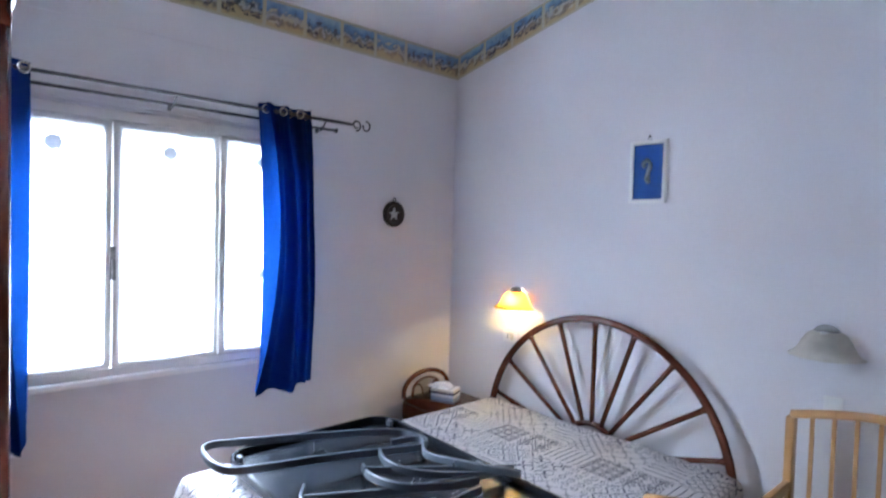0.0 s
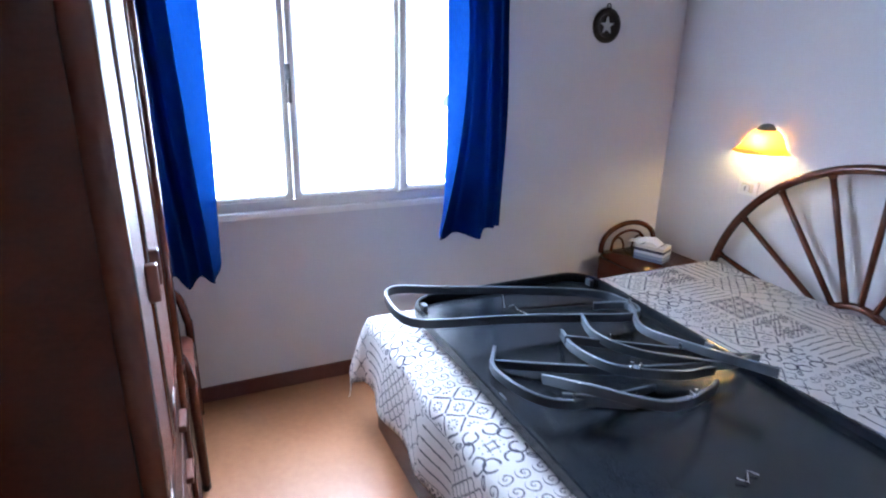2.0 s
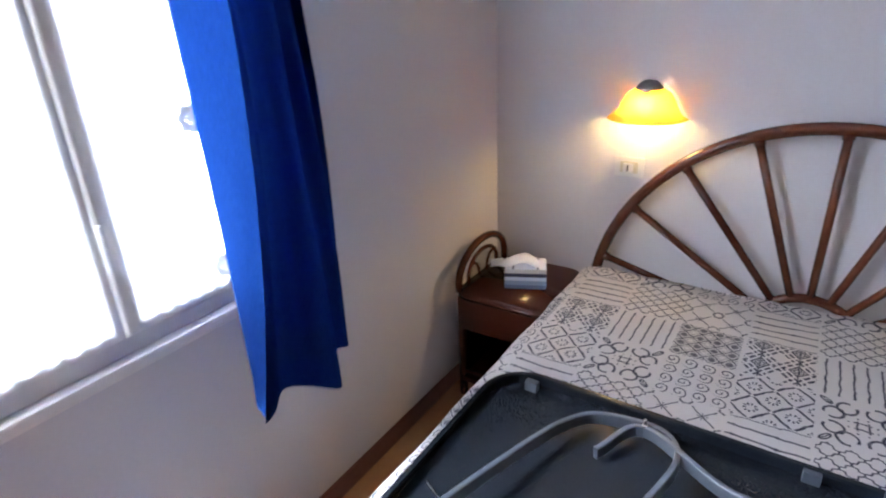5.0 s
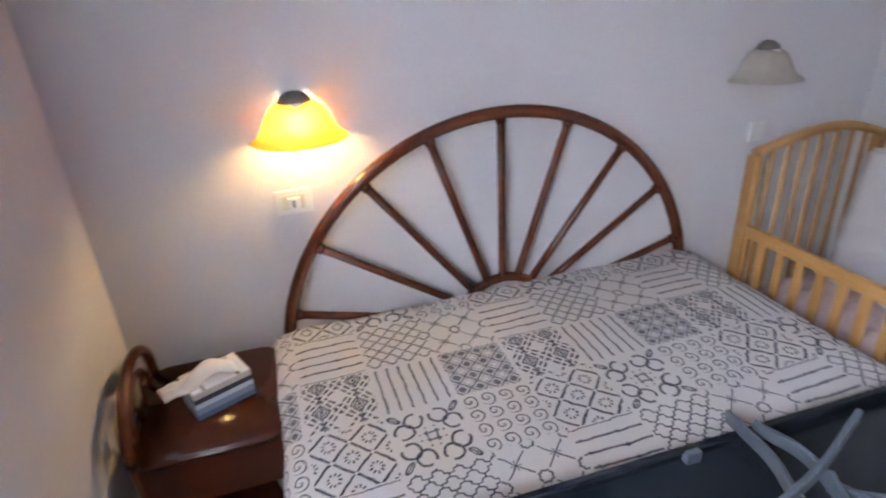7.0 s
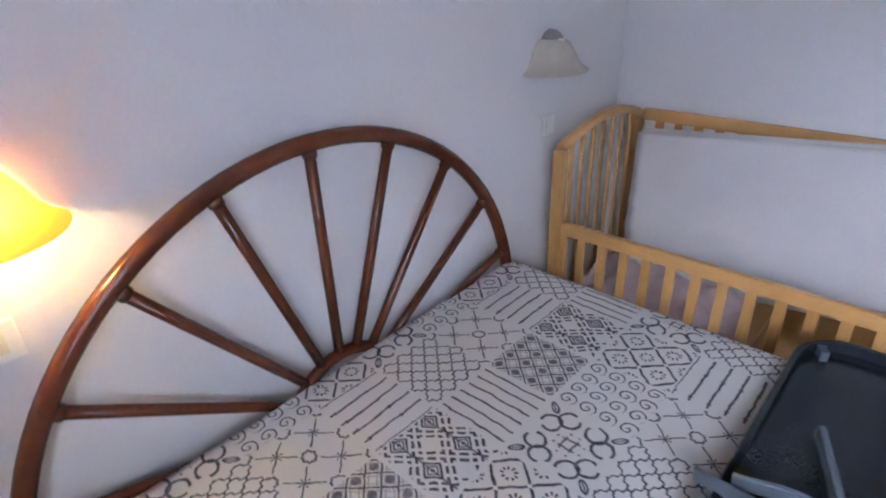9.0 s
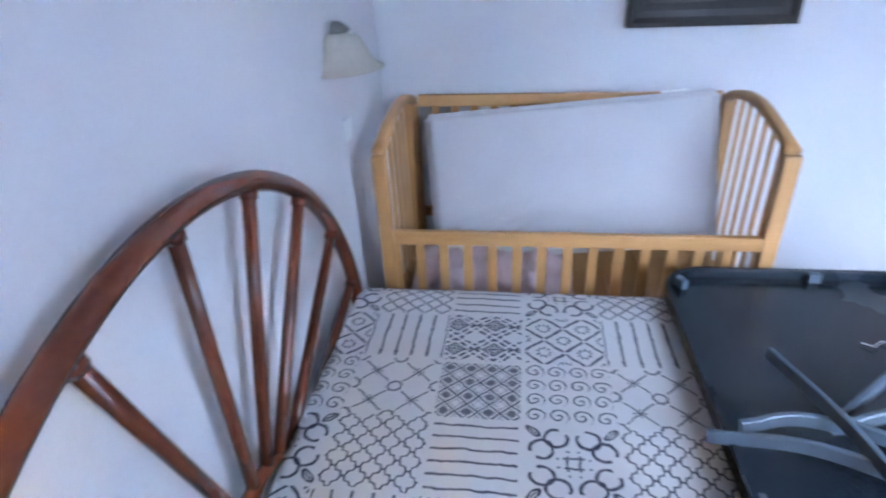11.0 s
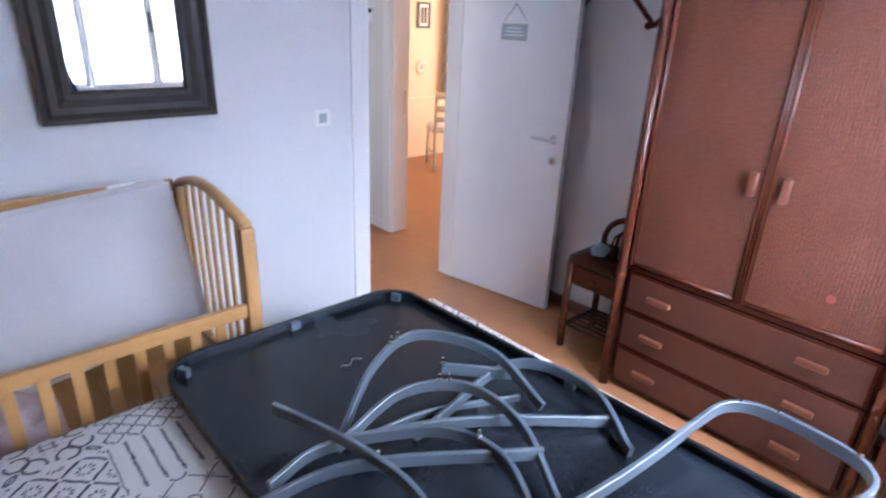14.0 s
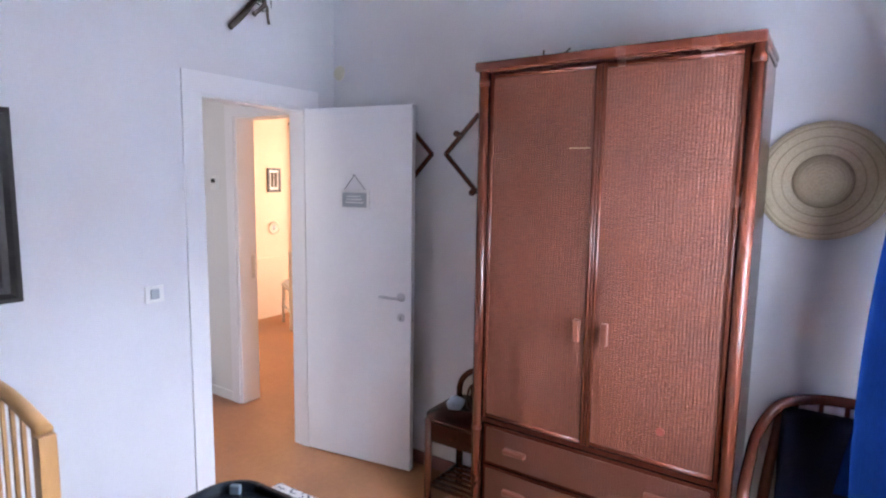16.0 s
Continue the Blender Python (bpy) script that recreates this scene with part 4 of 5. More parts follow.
def bar(points, label, height=0.032, bolts=()):
    """One bent leg bar of the table, lying loose."""
    c = Vector(points[len(points) // 2])
    ob = thing("table_leg_bar", label, "table leg", tuple(c), 0, "dismantled table legs")
    line = [Vector(p) - c for p in smooth_line(points, 7)]
    crisp(part("bar", sweep(line, bar_section(0.013, height, 0.16)), BAR, ob, "", True))
    for k in bolts:
        p = line[int(k * (len(line) - 1))]
        bolt = lathe([(0, 0), (0.007, 0), (0.007, 0.006), (0.004, 0.006), (0.004, 0.022), (0, 0.022)], steps=8)
        part("bolt", turned(bolt, Matrix.Translation(p + Vector((0, 0, height / 2 - 0.004)))), STEEL, ob, "bright bolt")
    return ob


def hoop(points, z0, z1, label):
    """The closed foot frame: a long rounded loop of flat bar."""
    c = Vector((sum(p[0] for p in points) / len(points), sum(p[1] for p in points) / len(points), (z0 + z1) / 2))
    ob = thing("table_foot_frame", label, "table leg", tuple(c), 0, "dismantled table legs")
    line = []
    low, high = min(p[1] for p in points), max(p[1] for p in points)
    for x, y, _ in smooth_line([(*p, 0) for p in (*points, points[0])], 4)[:-1]:
        s = (y - low) / (high - low)
        line.append((x - c.x, y - c.y, z0 + (z1 - z0) * s - c.z))
    crisp(part("bar", sweep(line, bar_section(0.013, 0.034, 0.16), (0, 0, 1), True), BAR, ob, "", True))
    for k in (2, 66, 70):
        p = Vector(line[k % len(line)])
        part("bolt", turned(lathe([(0, 0), (0.007, 0), (0.007, 0.006), (0, 0.007)], steps=8), Matrix.Translation(p + Vector((0, 0, 0.016)))), STEEL, ob)
    return ob


LEG = "bent blue-grey metal leg bar lying loose on the table top"

bar([(1.54, -1.24, 0.62), (1.655, -1.43, 0.70), (1.68, -1.61, 0.72), (1.50, -1.735, 0.70), (1.30, -1.74, 0.62)], LEG, bolts=(0.38, 0.42))
bar([(1.50, -1.21, 0.64), (1.525, -1.42, 0.685), (1.43, -1.57, 0.69), (1.25, -1.585, 0.67), (1.05, -1.49, 0.62)], LEG, bolts=(0.42, 0.46))
bar([(1.50, -1.21, 0.66), (1.36, -1.41, 0.675), (1.20, -1.46, 0.675), (1.02, -1.38, 0.655)], LEG, bolts=(0.55,))
bar([(1.45, -1.41, 0.59), (1.47, -1.80, 0.645), (1.25, -1.885, 0.645), (1.05, -1.78, 0.61)], LEG, bolts=(0.3,))
bar([(1.49, -1.03, 0.64), (1.50, -1.19, 0.655), (1.37, -1.52, 0.64), (1.14, -1.85, 0.615)], LEG)
bar([(1.48, -0.965, 0.62), (1.41, -1.20, 0.655), (1.16, -1.56, 0.66)], LEG, bolts=(0.6,))
bar([(1.66, -1.13, 0.70), (1.42, -1.22, 0.685), (1.20, -1.24, 0.66), (0.98, -1.10, 0.635), (0.90, -1.22, 0.625)], LEG, bolts=(0.75,))
bar([(1.54, -1.28, 0.58), (1.51, -1.50, 0.585), (1.39, -1.75, 0.59)], LEG)
bar([(1.57, -1.61, 0.66), (1.44, -1.77, 0.64)], LEG, 0.036, bolts=(0.1,))
hoop([(0.68, -2.06), (0.625, -2.03), (0.605, -1.965), (0.64, -1.835), (0.70, -1.55), (0.775, -1.27), (0.815, -1.17), (0.86, -1.115), (0.94, -1.09), (1.015, -1.09), (1.06, -1.135), (1.07, -1.21), (1.04, -1.36), (1.0, -1.55), (0.972, -1.745), (0.955, -1.93), (0.935, -2.02), (0.88, -2.065), (0.78, -2.072)], 0.708, 0.635, "long rounded foot frame of flat blue-grey bar")


# ---- night tables ----
def nightstand(label, place, turn, wide, deep, boxed):
    """Back at +y; its hoop stands on the back edge."""
    ob = thing("nightstand", label, "nightstand", place, turn, "pair of bedside tables")
    w, d, h = wide / 2, deep / 2, 0.515
    part("top", slab(rounded_outline(-w, w, -d, d, 0.075, 7), h - 0.028, h, 0.007), MAHOG, ob, "glossy mahogany top", True)
    part("apron", block(-w + 0.025, w - 0.025, -d + 0.035, d - 0.02, 0.37, h - 0.028), MAHOG, ob)
    drawer = part("drawer_front", block(-w + 0.05, w - 0.05, -d + 0.020, -d + 0.035, 0.385, h - 0.04, 0.004), MAHOG, ob)
    part("knob", turned(lathe([(0, 0), (0.006, 0), (0.006, 0.008), (0.013, 0.014), (0.011, 0.022), (0, 0.024)], steps=12), Matrix.Translation((0, -d + 0.020, 0.43)) @ Matrix.Rotation(radians(90), 4, "X")), RATTAN, drawer)
    for sx in (-1, 1):
        for sy in (-1, 1):
            x, y = sx * (w - 0.03), sy * (d - 0.03)
            part("leg", sweep([(x, y, 0), (x, y, h - 0.028)], round_section(0.019, 10), (0, 1, 0)), RATTAN, ob, "", True)
        part("stretcher", sweep([(sx * (w - 0.03), -d + 0.03, 0.12), (sx * (w - 0.03), d - 0.03, 0.12)], round_section(0.012, 8)), RATTAN, ob, "", True)
    if boxed:
        part("shelf_board", block(-w + 0.012, w - 0.012, -d + 0.02, d - 0.02, 0.075, 0.098, 0.004), MAHOG, ob)
        part("back_board", block(-w + 0.03, w - 0.03, d - 0.034, d - 0.024, 0.098, 0.37), MAHOG, ob)
        part("side_board", block(w - 0.034, w - 0.024, -d + 0.03, d - 0.034, 0.098, 0.37), MAHOG, ob)
        for s in (-1, 1):
            part("skirt", block(s * (w - 0.016) - 0.006, s * (w - 0.016) + 0.006, -d + 0.03, d - 0.03, 0.345, h - 0.029, 0.003), MAHOG, ob)
    for k in range(0 if boxed else 7):
        y = -d + 0.05 + k * (deep - 0.1) / 6
        part("shelf_slat", sweep([(-w + 0.03, y, 0.125), (w - 0.03, y, 0.125)], round_section(0.009, 8)), RATTAN, ob, "", True)
    back = d - 0.025

    def arch(rx, rz, r, name):
        pts = [(rx, back, h - 0.002)] + [(rx * math.cos(a), back, h + 0.03 + rz * math.sin(a)) for a in [math.pi * k / 20 for k in range(21)]] + [(-rx, back, h - 0.002)]
        part(name, sweep(pts, round_section(r, 10), (0, 1, 0)), RATTAN, ob, "", True)

    arch(w - 0.02, 0.135, 0.016, "hoop")
    arch(w - 0.10, 0.085, 0.009, "inner_hoop")
    for s in (-1, 1):
        pts = [(s * (w - 0.06) * 0.5 + 0.05 * math.cos(a), back, h + 0.002 + 0.075 * math.sin(a)) for a in [math.pi * k / 10 for k in range(11)]]
        part("small_hoop", sweep(pts, round_section(0.006, 8), (0, 1, 0)), RATTAN, ob, "", True)
    return ob


nightstand("dark mahogany bedside table with rattan hoop back beside the bed", (0.262, -0.285, 0), 90, 0.45, 0.42, True)
nightstand("dark mahogany bedside table with rattan hoop back beside the wardrobe", (1.895, -3.085, 0), 180, 0.37, 0.36, False)


def build_small_things():
    box = thing("tissue_box", "striped grey and navy tissue box on the bedside table", "tissue box", (0.285, -0.29, 0.515), 24)
    part("carton", block(-0.085, 0.085, -0.06, 0.06, 0, 0.088, 0.003), BOXP, box)
    part("top_card", block(-0.083, 0.083, -0.058, 0.058, 0.0882, 0.0895), TISSUE, box)
    for s in (-1, 1):
        part("print_band", block(s * 0.05 - 0.004, s * 0.05 + 0.004, -0.0605, 0.0605, 0.0897, 0.0905), SILVER, box)
    bm = bmesh.new()
    bmesh.ops.create_grid(bm, x_segments=14, y_segments=8, size=0.5)
    for v in bm.verts:
        x, y = v.co.x, v.co.y
        v.co = Vector((x * 0.20 - 0.045, y * 0.07 + 0.01 * math.sin(9 * x), 0.0945 + 0.034 * max(0, 1 - 5 * (x - 0.15) ** 2 - 3.0 * y * y) + 0.010 * noise.noise((x * 5, y * 5, 1.0)) - 0.05 * max(0.0, -x - 0.28)))
    bmesh.ops.solidify(bm, geom=bm.faces[:], thickness=0.002)
    part("tissue", bm, TISSUE, box, "crumpled white tissue", True)
    puff = bmesh.new()
    bmesh.ops.create_icosphere(puff, subdivisions=3, radius=0.045)
    for v in puff.verts:
        v.co *= 1 + 0.25 * noise.noise(v.co * 30)
        v.co.z = v.co.z * 0.75 + 0.034
    p = part("cloth_ball", puff, PALEBLUE, None, "", True)
    p.matrix_world = pose(1.965, -3.05, 0.516)
    tagged(p, "pale blue and white crumpled cloth on the bedside table", "cloth")


build_small_things()


# ---- wall lamps, switches ----
def wall_lamp(label, x, shade, lit):
    ob = thing("wall_lamp", label, "wall lamp", (x, SKEW * x, 1.18), 0, "pair of wall lamps")
    prof = [(0.150, 0.0), (0.146, 0.004), (0.128, 0.014), (0.112, 0.034), (0.098, 0.064), (0.080, 0.094), (0.056, 0.110), (0.049, 0.112)]
    inner = [(r - 0.004, h - 0.002) for r, h in prof[::-1]]
    part("shade", turned(lathe(prof + inner, 180, 180, 36), Matrix.Translation((0, -0.003, 0)) @ Matrix.Diagonal((1, 1.06, 1, 1))), shade, ob, "", True)
    part("cap", turned(lathe([(0, 0.110), (0.050, 0.110), (0.051, 0.114), (0.040, 0.128), (0.024, 0.139), (0, 0.143)], 180, 180, 20), Matrix.Translation((0, -0.012, 0))), PEWTER, ob, "small grey metal cap", True)
    part("cap_rim", turned(lathe([(0.045, 0.106), (0.053, 0.106), (0.0535, 0.1095), (0.045, 0.1095), (0.045, 0.106)], 180, 180, 24), Matrix.Translation((0, -0.008, 0))), DARKFR, ob)
    part("wall_plate", block(-0.022, 0.022, -0.012, 0.0, 0.03, 0.14, 0.004), SILVER if lit else WHITEP, ob)
    part("holder", sweep([(0, -0.056, 0.112), (0, -0.058, 0.086)], round_section(0.017, 12), (0, 1, 0)), WHITEP, ob)
    bulb = bmesh.new()
    bmesh.ops.create_uvsphere(bulb, u_segments=16, v_segments=10, radius=0.031, matrix=Matrix.Translation((0, -0.058, 0.050)) @ Matrix.Diagonal((1, 1, 1.25, 1)))
    part("bulb", bulb, BULB if lit else WHITEP, ob, "glowing bulb" if lit else "", True)
    return ob


wall_lamp("lit wall lamp with amber glass shade above the bedside table", 0.648, AMBER, True)
wall_lamp("unlit wall lamp with milky glass shade above the cot", 2.42, MILK, False)


def wall_switch(label, m, kind):
    ob = new("wall_switch")
    ob.matrix_world = m
    tagged(ob, label, "switch", "wall switches")
    w = {"socket": 0.058, "switch": 0.044, "blank": 0.036}[kind]
    part("plate", block(-w, w, -0.010, 0.0, -0.04, 0.04, 0.003), WHITEP, ob)
    part("module", block(0.023 - w, w - 0.023, -0.0125, -0.0102, -0.023, 0.023, 0.001), {"socket": CREAMP, "switch": GREYSIGN, "blank": WHITEP}[kind], ob)
    if kind == "socket":
        part("plug", block(-0.020, 0.018, -0.030, -0.0127, -0.018, 0.018, 0.004), WHITEP, ob, "white plug")
        part("slot", block(-0.004, 0.002, -0.0310, -0.0302, -0.012, 0.012), BLACKP, ob)
    elif kind == "switch":
        part("rocker", block(-0.018, 0.018, -0.0150, -0.0127, -0.020, 0.020, 0.002), GREYSIGN, ob, "grey rocker")
    return ob


wall_switch("white wall socket with a plug under the lit lamp", pose(0.597, SKEW * 0.597, 0.98), "socket")
wall_switch("white wall socket plate above the cot", pose(2.455, SKEW * 2.455, 0.965), "blank")
wall_switch("white light switch beside the door frame", pose(EAST, -2.12, 1.125, 0, 0, 270), "switch")


# ---- things on the walls ----
def build_wall_things():
    pic = thing("picture", "small white frame with a silver ornament on blue", "picture", (1.548, SKEW * 1.548, 2.04))
    w, h = 0.107, 0.172
    bm = block(-w, -w + 0.02, -0.022, -0.002, -h, h, 0.003)
    block(w - 0.02, w, -0.022, -0.002, -h, h, 0.003, bm)
    block(-w + 0.02, w - 0.02, -0.022, -0.002, h - 0.022, h, 0.003, bm)
    block(-w + 0.02, w - 0.02, -0.022, -0.002, -h, -h + 0.022, 0.003, bm)
    part("frame", bm, WHITEP, pic)
    part("card", block(-w + 0.02, w - 0.02, -0.010, -0.004, -h + 0.022, h - 0.022), BLUEC, pic, "deep blue card")
    orn = sweep(smooth_line([(0.012, -0.017, -0.06), (-0.006, -0.018, -0.04), (0.006, -0.020, 0.0), (0.014, -0.020, 0.035), (-0.004, -0.019, 0.062), (-0.026, -0.018, 0.045), (-0.016, -0.018, 0.025)], 5), round_section(0.011, 8), (0, 1, 0))
    block(-0.008, 0.012, -0.021, -0.012, -0.045, 0.02, 0.004, orn)
    part("ornament", orn, SILVER, pic, "tarnished silver ornament", True)
    part("nail", sweep([(0, -0.002, h + 0.022), (0, -0.014, h + 0.024)], round_section(0.006, 6)), IRON, pic)
    part("hanger", sweep([(-0.012, -0.006, h - 0.002), (0, -0.006, h + 0.022), (0.012, -0.006, h - 0.002)], round_section(0.002, 5), (0, 1, 0)), IRON, pic)

    plaque = thing("wall_plaque", "small round dark plaque with a pale star on the window wall", "plaque", (0.0, -0.566, 1.785))
    turn = Matrix.Rotation(radians(90), 4, "Y")
    part("disc", turned(lathe([(0, 0.004), (0.052, 0.004), (0.058, 0.012), (0.066, 0.022), (0.078, 0.024), (0.088, 0.016), (0.088, 0.0), (0, 0)], steps=40), turn), DARKFR, plaque, "", True)
    star = bmesh.new()
    pts = [((0.046 if k % 2 == 0 else 0.018) * math.cos(radians(36 * k + 90)), (0.046 if k % 2 == 0 else 0.018) * math.sin(radians(36 * k + 90))) for k in range(10)]
    f = star.faces.new([star.verts.new((0.006, y, z)) for y, z in pts])
    ext = bmesh.ops.extrude_face_region(star, geom=[f])
    bmesh.ops.translate(star, vec=(0.010, 0, 0), verts=[v for v in ext["geom"] if isinstance(v, bmesh.types.BMVert)])
    bmesh.ops.recalc_face_normals(star, faces=star.faces[:])
    part("star", star, GREYSIGN, plaque)
    part("hanging_ring", sweep([(0.012, 0.012 * math.cos(a), 0.098 + 0.012 * math.sin(a)) for a in [math.pi * k / 6 for k in range(12)]], round_section(0.003, 6), (1, 0, 0), True), IRON, plaque)

    mirror = thing("wall_mirror", "large wall mirror in a wide black-brown moulded frame above the cot", "mirror", (EAST, -1.277, 1.55))
    y0, y1, z0, z1, b = -0.312, 0.312, -0.362, 0.362, 0.115
    sec = [(0.0, 0.0), (0.050, 0.0), (0.055, 0.018), (0.040, 0.035), (0.044, 0.060), (0.030, 0.085), (0.034, 0.105), (0.018, b), (0.0, b)]

    def rail(a, c, out):
        bm = bmesh.new()
        n = len(sec)
        ends = []
        for (py, pz), (qy, qz) in ((a, (1, 1)), (c, (-1, -1))):
            ring = []
            for deep, s in sec:
                if out[0] == 0:
                    ring.append(bm.verts.new((-deep, py + qy * s * (1 if c[0] > a[0] else -1), pz - out[1] * s)))
                else:
                    ring.append(bm.verts.new((-deep, py - out[0] * s, pz + qz * s * (1 if c[1] > a[1] else -1))))
            ends.append(ring)
        for k in range(n):
            bm.faces.new((ends[0][k], ends[0][(k + 1) % n], ends[1][(k + 1) % n], ends[1][k]))
        bmesh.ops.recalc_face_normals(bm, faces=bm.faces[:])
        part("frame_rail", bm, DARKFR, mirror)

    rail((y0, z1), (y1, z1), (0, 1))
    rail((y0, z0), (y1, z0), (0, -1))
    rail((y0, z0), (y0, z1), (-1, 0))
    rail((y1, z0), (y1, z1), (1, 0))
    part("glass", block(-0.016, -0.010, y0 + b - 0.004, y1 - b + 0.004, z0 + b - 0.004, z1 - b + 0.004), MIRROR, mirror, "clear silvered glass")

    hat = new("straw_hat")
    tagged(hat, "wide-brimmed straw sun hat hung flat on the wall", "hat")
    hat.matrix_world = pose(0.505, SOUTH + 0.012, 1.69, 90, 0, 180)
    prof = [(0.0, 0.048), (0.05, 0.046), (0.076, 0.038), (0.090, 0.022), (0.098, 0.012), (0.13, 0.010), (0.17, 0.014), (0.205, 0.008), (0.222, 0.002)]
    for piece, name in ((prof[:5], "crown"), (prof[4:], "brim")):
        bm = lathe(piece + [(r, h - 0.004) for r, h in piece[::-1]], steps=64)
        for v in bm.verts:
            r = math.hypot(v.co.x, v.co.y)
            v.co.z += 0.014 * max(0, r - 0.1) / 0.12 * noise.noise((v.co.x * 7, v.co.y * 7, 0)) + 0.006
        part(name, bm, STRAW, hat, "", True)

    for x in (2.492, 2.0):
        rack = thing("diamond_rack", "diamond-shaped dark rattan wall frame with pegs", "coat rack", (x, SOUTH, 1.81), 0, "diamond racks")
        s = 0.20
        for a, c in (((-s, 0), (0, s * 1.0)), ((0, s), (s, 0)), ((s, 0), (0, -s)), ((0, -s), (-s, 0))):
            part("pole", sweep([(a[0], 0.022, a[1]), (c[0], 0.022, c[1])], bar_section(0.022, 0.026), (0, 1, 0)), RATTAN, rack)
        for px, pz in ((0.10, 0.10), (-0.10, 0.10), (0.0, -0.20)):
            part("peg", turned(lathe([(0, 0), (0.010, 0), (0.010, 0.03), (0.018, 0.04), (0.016, 0.052), (0, 0.056)], steps=12), Matrix.Translation((px, 0.03, pz)) @ Matrix.Rotation(radians(-90), 4, "X")), RATTAN, rack, "", True)

    disc = new("wall_disc")
    tagged(disc, "small round cream wall cover high beside the door corner", "wall cover")
    disc.matrix_world = pose(3.0, SOUTH, 2.305, -90)
    part("cover", lathe([(0, 0.012), (0.034, 0.012), (0.042, 0.006), (0.044, 0.0), (0, 0)], steps=32), CREAMP, disc, "", True)

    wood = thing("driftwood_ornament", "dark driftwood twigs fixed to the wall above the door", "ornament", (EAST, -2.70, 2.53))
    for pts, r in ((((-0.03, 0.15, -0.12), (-0.035, 0.08, -0.05), (-0.03, 0.0, 0.045), (-0.03, -0.10, 0.19)), 0.016), (((-0.045, -0.02, 0.05), (-0.05, -0.06, 0.02), (-0.04, -0.085, -0.055)), 0.008), (((-0.05, 0.02, -0.03), (-0.055, -0.04, 0.03), (-0.05, -0.06, 0.12)), 0.012)):
        line = smooth_line(pts, 6)
        bm = sweep(line, round_section(r, 9, 0.7), (1, 0, 0))
        for v in bm.verts:
            v.co += v.co.normalized() * 0.012 * noise.noise(v.co * 22)
        part("twig", bm, DRIFT, wood, "", True)
    leafy = bmesh.new()
    for k in range(7):
        a = k * 2.4
        m = Matrix.Translation((-0.055, -0.05 + 0.04 * math.cos(a), 0.05 + 0.05 * math.sin(a))) @ Euler((a, a * 0.7, a * 0.3)).to_matrix().to_4x4()
        bmesh.ops.create_cone(leafy, cap_ends=True, segments=5, radius1=0.004, radius2=0.001, depth=0.04, matrix=m)
    part("dried_leaves", leafy, GREENM, wood)


build_wall_things()


